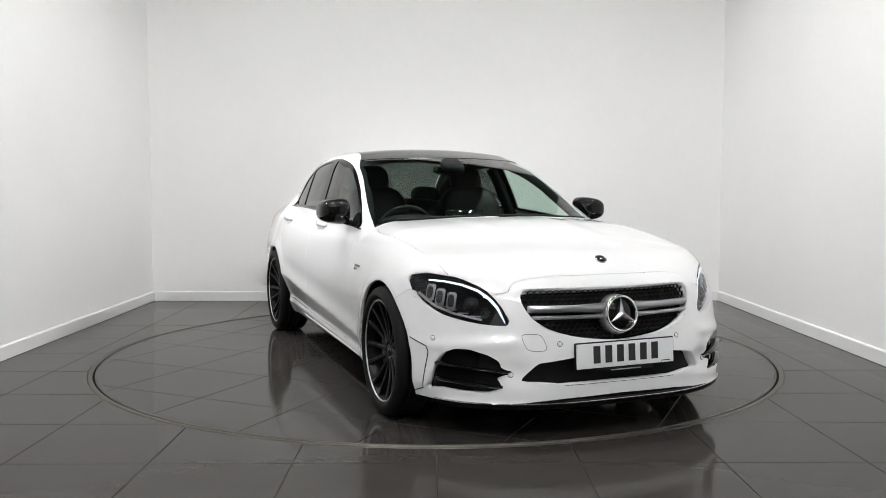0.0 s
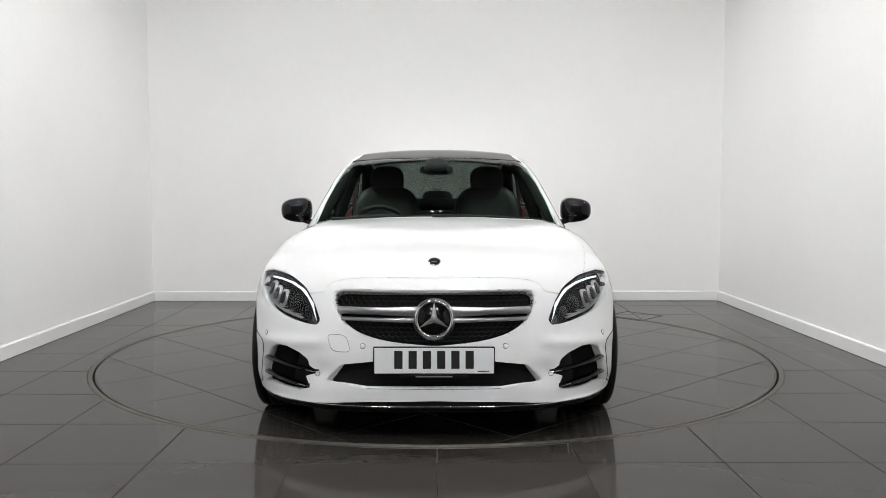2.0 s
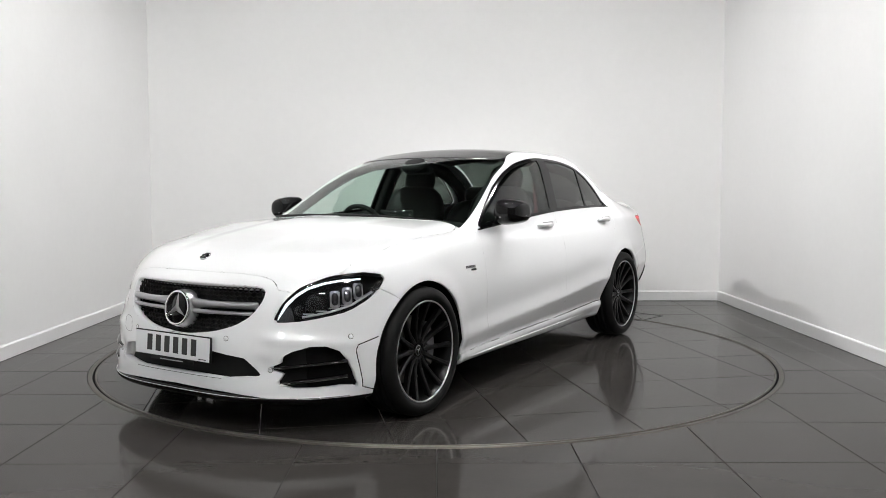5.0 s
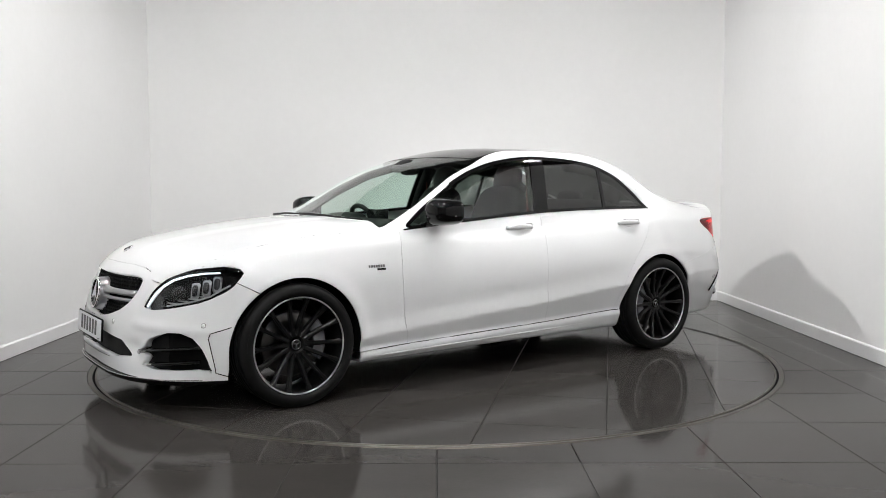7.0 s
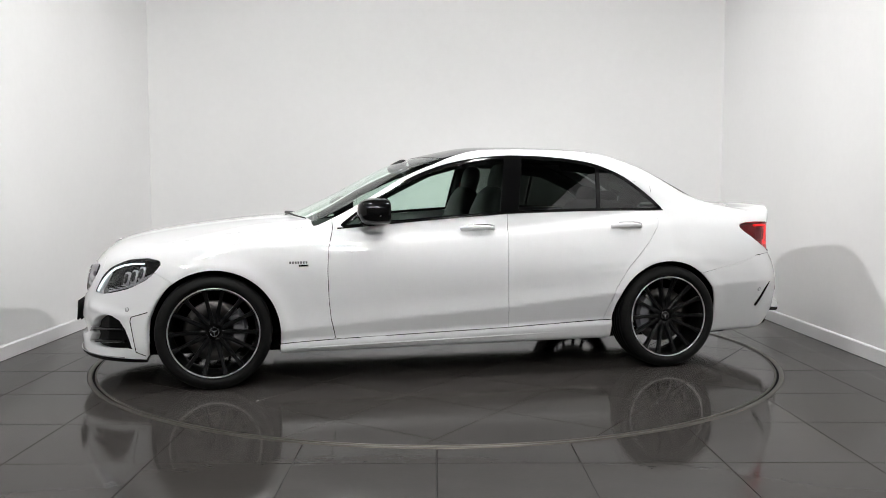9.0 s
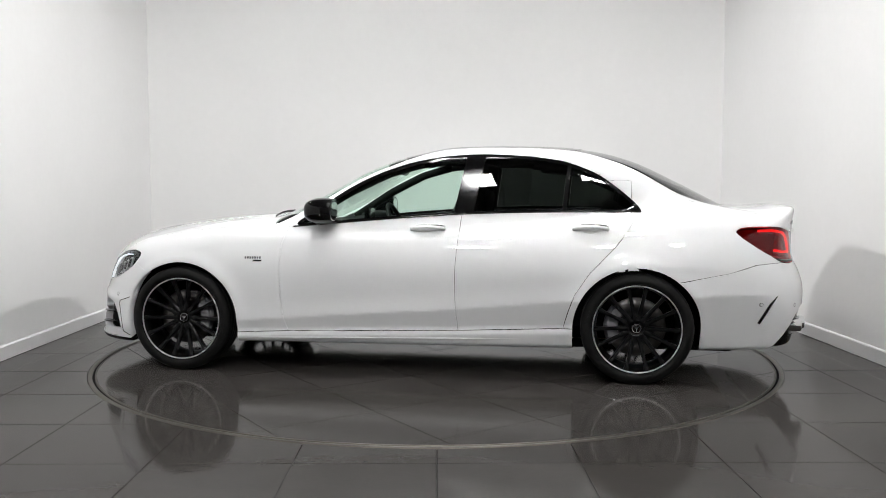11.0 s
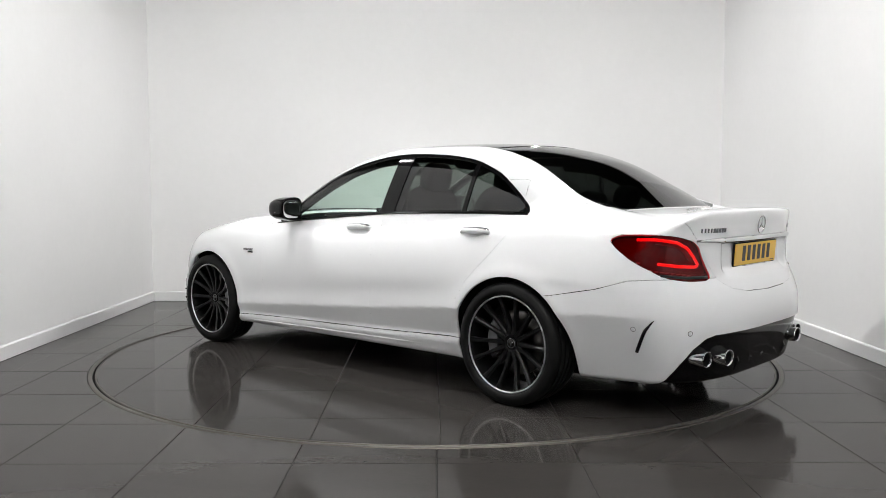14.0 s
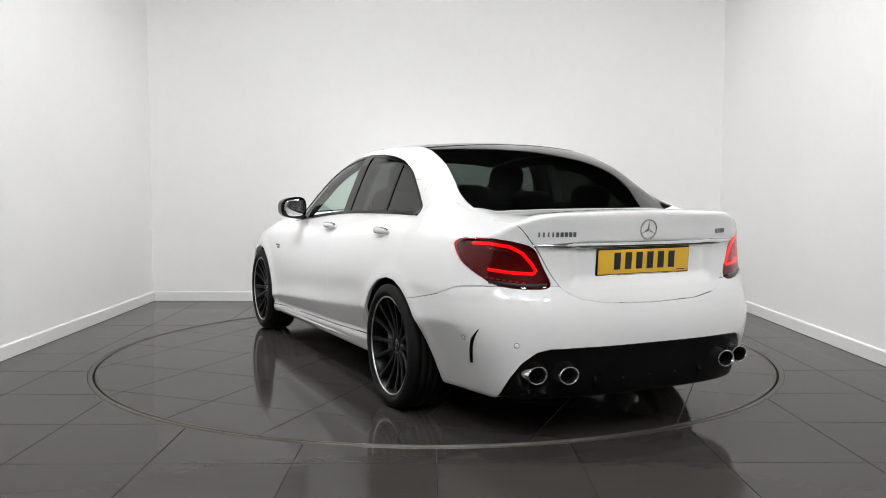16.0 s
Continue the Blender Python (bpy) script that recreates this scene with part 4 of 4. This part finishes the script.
def build_front(car):
    for ob_name, out, rows, cols, z0, z1, half in (("grille_mesh", GRILLE, 13, 66, 0.455, 0.70, 0.47), ("lower_grille_mesh", LOW_GRILLE, 7, 66, 0.268, 0.394, 0.515)):
        ob = part(ob_name, honeycomb(polygon_field(out), rows, cols, z0, z1, half, 0.034 if out is GRILLE else 0.052), MATT, car, "black honeycomb mesh", smooth=False)
        ob["kind"] = "stuff"
    # twin blades, each side of the ring
    for s in (1, -1):
        for name, z, h, t in (("upper_blade", 0.604, 0.019, 0.015), ("lower_blade", 0.568, 0.010, 0.010)):
            pts = []
            for k in range(15):
                y = 0.07 + (0.36 if z > 0.6 else 0.345) * k / 14
                p, n = on_front(y * s, z)
                pts.append(p - Vector((0.016, 0, 0)))
            r = [t * (1.25 - 0.35 * min(1, k / 6)) for k in range(15)]
            part(name, tube(pts, r, 12, False, h / t), SATIN, car, "satin silver grille blade")
    c, n = on_front(0.0, 0.575)
    n = Vector((0.985, 0, 0.17))
    m = basis(c + n * 0.004, n)
    emblem = part("grille_emblem", disc_bm(0.076, m, 0.008), BLACK, car, "round black emblem plate")
    part("emblem_ring", ring(0.079, 0.0075, basis(c + n * 0.010, n), 56), CHROME, emblem, "chrome ring")
    part("emblem_star", star(0.076, basis(c + n * 0.013, n), 0.010), SATIN, emblem, "chrome three-armed star", smooth=False)
    part("emblem_collar", moved(lathe([(-0.05, 0.095), (-0.005, 0.088), (0.006, 0.082)], 48, "z"), m), SATIN, emblem)
    p, n = on_top(2.035, 0.0)
    bonnet_mark = part("bonnet_emblem", disc_bm(0.029, basis(p + n * 0.001, n, (-1, 0, 0)), 0.002), BLACK, car, "small dark round bonnet emblem")
    part("bonnet_emblem_ring", ring(0.027, 0.0025, basis(p + n * 0.003, n, (-1, 0, 0)), 28), CHROME, bonnet_mark)
    part("bonnet_emblem_star", star(0.016, basis(p + n * 0.003, n, (-1, 0, 0)), 0.003), CHROME, bonnet_mark)
    # splitter's bright edge
    pts = [p + Vector((0.004, 0, 0)) for p, n in (on_front(0.80 * (k / 24 - 1), 0.190) for k in range(49))]
    part("splitter_trim", tube(pts, 0.0022, 8), CHROME, car, "thin bright splitter edge")
    # plate, in a black holder
    plate(car, "front_number_plate", on_front(0, 0.40)[0].x + 0.018, 0.40, 1, PLATE_W, 4)
    # fins of the side intakes
    for s in (1, -1):
        for name, z_in, z_out, y_in in (("intake_fin", 0.323, 0.352, 0.520), ("intake_fin", 0.258, 0.284, 0.570)):
            pts, bright = [], []
            for k in range(14):
                y = y_in + (0.79 - y_in) * k / 13
                p, n = on_front(s * y, z_in + (z_out - z_in) * k / 13)
                pts.append(p - Vector((0.014, 0, 0)) + n * (0.004 if k == 0 else 0))
                bright.append(p + n * (0.004))
            fin = part(name, tube(pts, [0.004 + 0.018 * min(1, k / 3) for k in range(14)], 8, False, 0.42), BLACK, car, "gloss black intake fin")
            part("fin_edge", tube(bright[:12], 0.0017, 6), CHROME, fin, "thin bright edge")
        # slit round the wheel-side vent
        pts = [on_side(x, z, s) for x, z in dense([(1.775, 0.455), (1.868, 0.425), (1.876, 0.40), (1.845, 0.225), (1.79, 0.205)], 6)]
        part("wing_vent", tube([p for p, n in pts], [0.0026] * len(pts), 6), MATT, car, "black slit round the bumper vent")
        # parking sensors
        for p, n in (on_side(1.893, 0.465, s), on_front(0.315 * s, 0.455), on_front(0.525 * s, 0.318)):
            sensor = part("parking_sensor", disc_bm(0.0105, basis(p + n * 0.0008, n), 0.001, 20), PAINT, car, "small round white parking sensor")
            part("sensor_ring", ring(0.0115, 0.0012, basis(p + n * 0.0005, n), 20), MATT, sensor)
        headlamp(car, s)
    for y0, y1 in ((0.62, -0.02), (0.02, -0.62)):
        pts = [on_top(0.965 - 0.10 * ((y0 + (y1 - y0) * k / 8) / 0.65) ** 2, y0 + (y1 - y0) * k / 8) for k in range(9)]
        part("wiper", tube([p + n * 0.010 for p, n in pts], [0.004 + 0.005 * k / 8 for k in range(9)], 8), MATT, car, "black wiper blade")
    # towing-eye cover
    pts = []
    for k in range(24):
        a = 2 * math.pi * k / 24
        u, v = math.cos(a), math.sin(a)
        q = (abs(u) ** 4 + abs(v) ** 4) ** 0.25
        p, n = on_front(-0.425 + 0.045 * u / q - 0.012 * v / q, 0.462 + 0.037 * v / q)
        pts.append(p)
    part("towing_eye_cover", tube(pts, 0.0011, 5, True), MATT, car, "outlined towing-eye cover")


def plate(car, name, x, z, s, mat, surround):
    """A plate in its holder, with bars for its writing."""
    tilt = pose(x, 0, z, 90, 0, 90 * s) @ pose(0, 0, 0, -4 if s > 0 else 4, 0, 0)
    holder = part(name + "_holder", joined(block(0.532, 0.122, 0.010, tilt @ pose(0, 0, -0.010), 0.003), block(0.30, 0.018, 0.008, tilt @ pose(0, -0.068, -0.008), 0.002)), MATT, car, "black plate holder")
    pl = part(name, block(0.520, 0.111, 0.004, tilt, 0.0015), mat, holder, "flat reflective plate", smooth=False)
    for k in range(6):
        u = (k - 2.5) * 0.062
        part("plate_bar", block(0.036, 0.078, 0.0012, tilt @ pose(u, 0.004, 0.004), 0.0), INK, holder, smooth=False)
    part("small_bar", block(0.05, 0.004, 0.0008, tilt @ pose(0.215, -0.046, 0.004)), INK, holder, smooth=False)
    part("maker_bar", block(0.16, 0.005, 0.0008, tilt @ pose(0.0, -0.070, 0.0)), SATIN, holder, smooth=False)


def headlamp(car, s):
    lamp = empty("headlamp", car)
    guide = [on_corner(p, z, s) for p, z in dense([(0.305, 0.549), (0.35, 0.612), (0.395, 0.655), (0.45, 0.688), (0.53, 0.712), (0.62, 0.725), (0.70, 0.728)], 5)]
    part("light_guide", tube(along(guide, 0.012), [0.0075 - 0.0035 * k / len(guide) for k in range(len(guide))], 8), DRL, lamp, "white daytime light guide")
    guide = [on_corner(p, z, s) for p, z in dense([(0.30, 0.545), (0.345, 0.63), (0.42, 0.69), (0.56, 0.737), (0.716, 0.751), (0.80, 0.738)], 4)]
    part("lamp_edge", tube(along(guide, 0.010), 0.009, 8), BLACK, lamp, "black lamp edge")
    for p_, z, r in ((0.48, 0.622, 0.036), (0.41, 0.592, 0.020)):
        p, n = on_corner(p_, z, s)
        m = basis(p - n * 0.030, n)
        part("projector", joined(ball(r, r, r * 0.7, m, 2.0, 12), ring(r * 1.1, 0.004, m, 28)), BLACK, lamp, "round projector lens")
    for p_, z in ((0.575, 0.640), (0.635, 0.655), (0.69, 0.675)):
        p, n = on_corner(p_, z, s)
        m = basis(p - n * 0.036, n)
        module = part("lamp_module", joined(block(0.046, 0.082, 0.014, m, 0.006)), SATIN, lamp, "chrome lamp module")
        part("module_lens", ball(0.016, 0.030, 0.010, m @ pose(0, 0, 0.014), 3.0, 10), LAMP_DARK, lamp)
    pts = [on_corner(p, z, s) for p, z in dense([(0.42, 0.560), (0.55, 0.582), (0.66, 0.612), (0.76, 0.668)], 5)]
    part("lamp_sill", tube(along(pts, 0.03), 0.010, 6, False, 0.5), SATIN, lamp, "silver lamp trim")
    for k in range(4):
        p, n = on_corner(0.45 + 0.06 * k, 0.575 + 0.012 * k, s)
        part("lamp_fin", block(0.05, 0.004, 0.02, basis(p - n * 0.04, n)), SATIN, lamp, smooth=False)


def build_sides(car):
    for s in (1, -1):
        # mirrors
        m = empty("door_mirror", car)
        shell = ball(0.125, 0.094, 0.077, pose(0, 0, 0), 3.0)
        for v in shell.verts:
            v.co.x = v.co.x if v.co.x > -0.055 else -0.055
            v.co.z *= 1.0 - 0.16 * (v.co.y / 0.094)
            v.co.x -= 0.10 * max(0, v.co.y) * 0.5
        at = pose(0.465, s * 0.893, 1.013, 0, 0, 0) @ Matrix.Diagonal((1, s, 1, 1))
        bm = moved(shell, at)
        bmesh.ops.recalc_face_normals(bm, faces=bm.faces)
        part("mirror_shell", bm, BLACK, m, "gloss black mirror housing")
        part("mirror_glass", moved(ball(0.004, 0.076, 0.060, pose(0, 0, 0), 3.2, 12), at @ pose(-0.057, -0.004, 0)), CHROME, m, "mirror glass")
        strip = [at @ Vector(p) for p in ((0.110, -0.055, -0.030), (0.119, -0.02, -0.030), (0.108, 0.035, -0.028), (0.066, 0.074, -0.024), (0.0, 0.090, -0.022))]
        part("indicator", tube(strip, 0.0045, 8), SATIN, m, "slim clear indicator strip")
        part("mirror_foot", tube([(0.545, s * 0.765, 0.932), (0.53, s * 0.82, 0.945), (0.505, s * 0.875, 0.963)], [0.030, 0.024, 0.026], 12, False, 0.7), BLACK, m, "black mirror arm")
        # handles
        for x0, x1, z in ((-0.268, -0.055, 0.902), (-1.246, -1.040, 0.907)):
            h = empty("door_handle", car)
            pts, top = [], []
            for k in range(13):
                t = k / 12
                x = x0 + (x1 - x0) * t
                p, n = on_side(x, z, s)
                off = 0.024 - 0.022 * abs(2 * t - 1) ** 4
                pts.append(p + n * off)
                top.append(p + n * (off + 0.006) + Vector((0, 0, 0.013)))
            part("grip", tube(pts, [0.009 + 0.007 * (1 - abs(2 * k / 12 - 1) ** 3) for k in range(13)], 12, False, 1.15), PAINT, h)
            part("handle_trim", tube(top[:11], [0.003 + 0.0025 * (1 - k / 10) for k in range(11)], 8), CHROME, h, "chrome handle strip")
            p, n = on_side((x0 + x1) / 2, z, s)
            part("handle_cup", moved(ball(0.050, 0.026, 0.004, pose(0, 0, 0), 2.2, 10), basis(p - n * 0.001, n)), SKIRT, h)
        # wing badge as plain bars
        p, n = on_side(0.936, 0.712, s)
        b = basis(p + n * 0.001, n)
        badge = empty("wing_badge", car)
        for k in range(7):
            part("badge_bar", block(0.0105, 0.014, 0.002, b @ pose((k - 3) * 0.0155, 0.008, 0)), BADGE, badge, smooth=False)
        part("badge_base", block(0.055, 0.010, 0.002, b @ pose(0.03 * s, -0.010, 0)), BLACK, badge, smooth=False)
        # sill blade under the doors
        pts = [on_side(0.95 - 1.85 * k / 20, 0.215 + 0.032 * k / 20, s) for k in range(21)]
        part("skirt_ridge", tube([p - n * 0.003 for p, n in pts], [0.001 + 0.009 * min(1, (20 - k) / 6, k / 2 + 0.3) for k in range(21)], 8, False, 0.6), PAINT, car)
        # window sill trim
        pts = [on_side(x, z, s) for x, z in dense([(0.70, 0.912), (0.35, 0.943), (0.0, 0.971), (-0.385, 0.997), (-0.735, 1.007), (-1.12, 1.012), (-1.44, 1.010)], 6)]
        part("belt_trim", tube([p + n * 0.001 for p, n in pts], 0.005, 8), BLACK, car, "gloss black belt moulding")
        # rear corner slit and sensors
        pts = [on_side(x, z, s) for x, z in dense([(-2.215, 0.525), (-2.175, 0.475), (-2.118, 0.362)], 6)]
        part("bumper_slit", tube([p for p, n in pts], [0.002 + 0.007 * min(1, k / 6) for k in range(13)], 8), BLACK, car, "black air slit")
        for p, n in (on_side(-2.121, 0.478, s), on_rear(0.66 * s, 0.462)):
            sensor = part("parking_sensor", disc_bm(0.0105, basis(p + n * 0.0008, n), 0.001, 20), PAINT, car, "small round white parking sensor")
            part("sensor_ring", ring(0.0115, 0.0012, basis(p + n * 0.0005, n), 20), MATT, sensor)


def build_rear(car):
    for s in (1, -1):
        lamp = empty("tail_lamp", car)
        loop = [(0.10, 0.908), (0.19, 0.905), (0.29, 0.890), (0.345, 0.862), (0.38, 0.82), (0.405, 0.782), (0.39, 0.772), (0.30, 0.776), (0.19, 0.790)]
        pts = [on_corner(p, z, s, True) for p, z in dense(loop, 4)]
        part("light_guide", tube(along(pts, 0.010), 0.0075, 8), TAIL, lamp, "glowing red light guide")
        pts = [on_corner(p, z, s, True) for p, z in dense([(0.17, 0.885), (0.28, 0.868), (0.33, 0.84), (0.36, 0.80)], 4)]
        part("inner_light_guide", tube(along(pts, 0.022), 0.004, 8), LAMP_RED, lamp)
        for k in range(10):
            p, n = on_corner(0.10 + 0.028 * k, 0.765 - 0.0035 * k + (0.03 if k < 1 else 0), s, True)
            part("reflector", block(0.018, 0.006, 0.006, basis(p - n * 0.012, n)), SATIN, lamp, smooth=False)
        pts = [on_corner(p, z, s, True) for p, z in dense([(0.20, 0.735), (0.33, 0.722), (0.45, 0.722)], 4)]
        part("lamp_foot", tube(along(pts, 0.004), 0.008, 8), LAMP_DARK, lamp, "smoked lower strip")
        # tail pipes
        for y, z in ((0.582, 0.333), (0.450, 0.330)):
            pipe = empty("tail_pipe", car)
            at = pose(on_rear(s * y, z)[0].x + 0.004, s * y, z) @ Matrix.Diagonal((1, 1.06, 0.84, 1))
            part("pipe_shell", moved(lathe([(0.06, 0.045), (-0.03, 0.047), (-0.035, 0.046), (-0.034, 0.0425), (0.05, 0.040)], 40, "x"), at), CHROME, pipe, "oval black-chrome tail pipe")
            part("pipe_inside", moved(lathe([(-0.027, 0.0415), (0.03, 0.040), (0.03, 0.0005)], 32, "x"), at), DARK, pipe)
    # chrome strip over the plate, with its dark under-edge
    pts = [on_rear(0.57 * (k / 20 - 1), 0.896) for k in range(41)]
    part("boot_strip", tube([p + n * 0.004 for p, n in pts], [0.004 + 0.012 * min(1, min(k, 40 - k) / 8) for k in range(41)], 10, False, 1.2), CHROME, car, "chrome strip across the boot lid")
    pts = [on_rear(0.36 * (k / 12 - 1), 0.884) for k in range(25)]
    part("lamp_strip", tube([p + Vector((-0.004, 0, 0)) for p, n in pts], 0.008, 8), BLACK, car, "black plate-lamp strip")
    plate(car, "rear_number_plate", on_rear(0, 0.815)[0].x - 0.010, 0.815, -1, PLATE_Y, 4)
    p, n = on_rear(0.0, 0.962)
    part("boot_emblem", joined(ring(0.044, 0.004, basis(p + n * 0.003, n), 40), star(0.043, basis(p + n * 0.003, n), 0.005)), CHROME, car, "chrome ring with a three-armed star")
    for y0, bars, w in ((0.545, 9, 0.0135), (-0.435, 4, 0.013)):
        badge = empty("boot_badge", car)
        for k in range(bars):
            p, n = on_rear(y0 - k * 0.0195, 0.945)
            part("badge_bar", block(w if k > 3 or bars < 6 else 0.007, 0.021, 0.003, basis(p, n) @ pose(0, 0, 0), 0.0), BADGE, badge, smooth=False)
    # fins under the diffuser
    for y in (-0.30, -0.15, 0.0, 0.15, 0.30):
        bm = bmesh.new()
        vs = [bm.verts.new((x, y + t, z)) for t in (-0.006, 0.006) for x, z in ((-2.20, 0.19), (-2.40, 0.235), (-2.425, 0.29), (-2.41, 0.34), (-2.2, 0.30))]
        bm.faces.new(vs[:5])
        bm.faces.new(vs[5:][::-1])
        for i in range(5):
            bm.faces.new((vs[i], vs[5 + i], vs[5 + (i + 1) % 5], vs[(i + 1) % 5]))
        bmesh.ops.recalc_face_normals(bm, faces=bm.faces)
        part("diffuser_fin", bm, BLACK, car, smooth=False)
    part("undertray", box(bmesh.new(), -2.0, 2.08, -0.58, 0.58, 0.158, 0.20, 0.004), DARK, car, "flat black undertray")
    part("silencer", ball(0.12, 0.55, 0.05, pose(-2.12, 0, 0.27), 4.0, 12), DARK, car, "dark exhaust silencer")


def build_cabin(car):
    for y, name in ((0.37, "front_seat"), (-0.37, "front_seat")):
        seat = empty(name, car)
        part("cushion", ball(0.27, 0.26, 0.10, pose(0.02, y, 0.52, 0, -6, 0), 4.0, 14), LEATHER, seat, "black leather cushion")
        part("backrest", ball(0.085, 0.25, 0.34, pose(-0.30, y, 0.84, 0, -18, 0), 3.4, 16), LEATHER, seat, "black leather backrest")
        part("headrest", ball(0.055, 0.125, 0.105, pose(-0.425, y, 1.215, 0, -14, 0), 2.8, 14), LEATHER, seat, "padded black headrest")
        for d in (-0.045, 0.045):
            part("headrest_post", tube([(-0.385, y + d, 1.05), (-0.415, y + d, 1.17)], 0.006, 8), CHROME, seat)
    bench = empty("rear_bench", car)
    part("bench_cushion", ball(0.28, 0.64, 0.10, pose(-0.88, 0, 0.52, 0, -5, 0), 5.0, 14), LEATHER, bench, "black leather bench cushion")
    part("bench_backrest", ball(0.09, 0.64, 0.32, pose(-1.22, 0, 0.76, 0, -22, 0), 5.0, 14), LEATHER, bench, "black leather bench backrest")
    for y in (0.40, 0.0, -0.40):
        part("rear_headrest", ball(0.05, 0.125, 0.075 if y else 0.055, pose(-1.37, y, 1.095 if y else 1.08, 0, -16, 0), 3.0, 12), LEATHER, bench, "padded black headrest")
    part("parcel_shelf", box(bmesh.new(), -1.86, -1.30, -0.60, 0.60, 0.985, 1.005, 0.004), TRIM, car, "dark parcel shelf")
    dash = empty("dashboard", car)
    part("dash_top", ball(0.24, 0.70, 0.10, pose(0.60, 0, 0.845, 0, 6, 0), 3.6, 18), TRIM, dash, "dark dashboard")
    part("instrument_hood", ball(0.10, 0.20, 0.05, pose(0.44, -0.37, 0.935), 3.0, 12), TRIM, dash)
    part("centre_screen", box(bmesh.new(), 0.395, 0.41, -0.13, 0.13, 0.90, 1.01, 0.004), BLACK, dash, "dark centre screen")
    part("console", ball(0.45, 0.12, 0.20, pose(0.05, 0, 0.48), 4.0, 12), TRIM, dash)
    wheel_m = pose(0.27, -0.37, 0.865, 0, -66, 0)
    steering = empty("steering_wheel", car)
    part("steering_rim", ring(0.18, 0.017, wheel_m, 48), LEATHER, steering, "black leather steering-wheel rim")
    part("steering_boss", moved(ball(0.07, 0.07, 0.03, pose(0, 0, 0), 2.6, 10), wheel_m), TRIM, steering)
    for a in (0, 180, 90):
        part("steering_spoke", moved(box(bmesh.new(), 0.05, 0.175, -0.018, 0.018, -0.008, 0.008, 0.004), wheel_m @ pose(0, 0, 0, 0, 0, a + 90)), TRIM, steering)
    part("inner_mirror", ball(0.015, 0.115, 0.034, pose(0.14, 0.0, 1.275, 0, -12, 0), 3.0, 12), BLACK, car, "interior mirror")
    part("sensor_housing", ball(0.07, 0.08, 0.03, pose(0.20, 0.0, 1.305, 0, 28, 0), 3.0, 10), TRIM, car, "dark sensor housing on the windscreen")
    # roof lining, pillars and door cards
    bm = bmesh.new()
    rows = []
    for i in range(13):
        x = 0.05 - 1.15 * i / 12
        rows.append([bm.verts.new((x, y, on_top(x, y)[0].z - 0.035)) for y in (-0.52 + 1.04 * j / 8 for j in range(9))])
    for p, q in zip(rows, rows[1:]):
        for j in range(8):
            bm.faces.new((p[j], p[j + 1], q[j + 1], q[j]))
    lining = part("roof_lining", bm, HEADLINER, car, "black roof lining")
    for s in (1, -1):
        for name, pts, r in (("a_pillar_trim", [(0.70, 0.96), (0.40, 1.15), (0.12, 1.285), (-0.10, 1.345)], 0.030), ("b_pillar_trim", [(-0.36, 0.9), (-0.40, 1.15), (-0.44, 1.345)], 0.045),
                             ("c_pillar_trim", [(-1.60, 1.02), (-1.36, 1.20), (-1.08, 1.33), (-0.8, 1.365)], 0.05), ("roof_rail_trim", [(-0.10, 1.345), (-0.44, 1.372), (-0.8, 1.365)], 0.03)):
            line = []
            for x, z in dense(pts, 3):
                p, n = on_side(x, z, s)
                line.append(p - n * (r + 0.012))
            part(name, tube(line, r, 10), HEADLINER, car, "black inner pillar trim")
        part("door_card", box(bmesh.new(), -1.30, 0.70, s * 0.735 - 0.02, s * 0.735 + 0.02, 0.32, 0.905, 0.01), TRIM, car, "dark inner door panel")
        belt = [(-0.41, s * 0.60, 1.20), (-0.40, s * 0.62, 1.0), (-0.36, s * 0.64, 0.7)]
        part("seat_belt", tube(belt, 0.014, 8, False, 0.15), RED_BELT, car, "red seat belt")


def build_rest(car):
    build_front(car)
    build_sides(car)
    build_rear(car)
    build_cabin(car)


def build_car():
    car = empty("car")
    tagged(car, "glossy white four-door saloon car with a black roof on the turntable", "car")
    build_body(car)
    build_core(car)
    build_wheels(car)
    build_rest(car)
    return car


# ---- the place ----
room()
lights()
spotlights()
turntable = floor_and_table()
saloon = build_car()


def motions():
    def on_table(deg):
        return pose(0, 0, 0, 0, 0, deg)
    walk(turntable, [(t, on_table(a)) for t, a in TABLE])
    walk(saloon, [(t, on_table(a) @ pose(-AXIS_X, 0, 0.0015)) for t, a in TABLE])


motions()
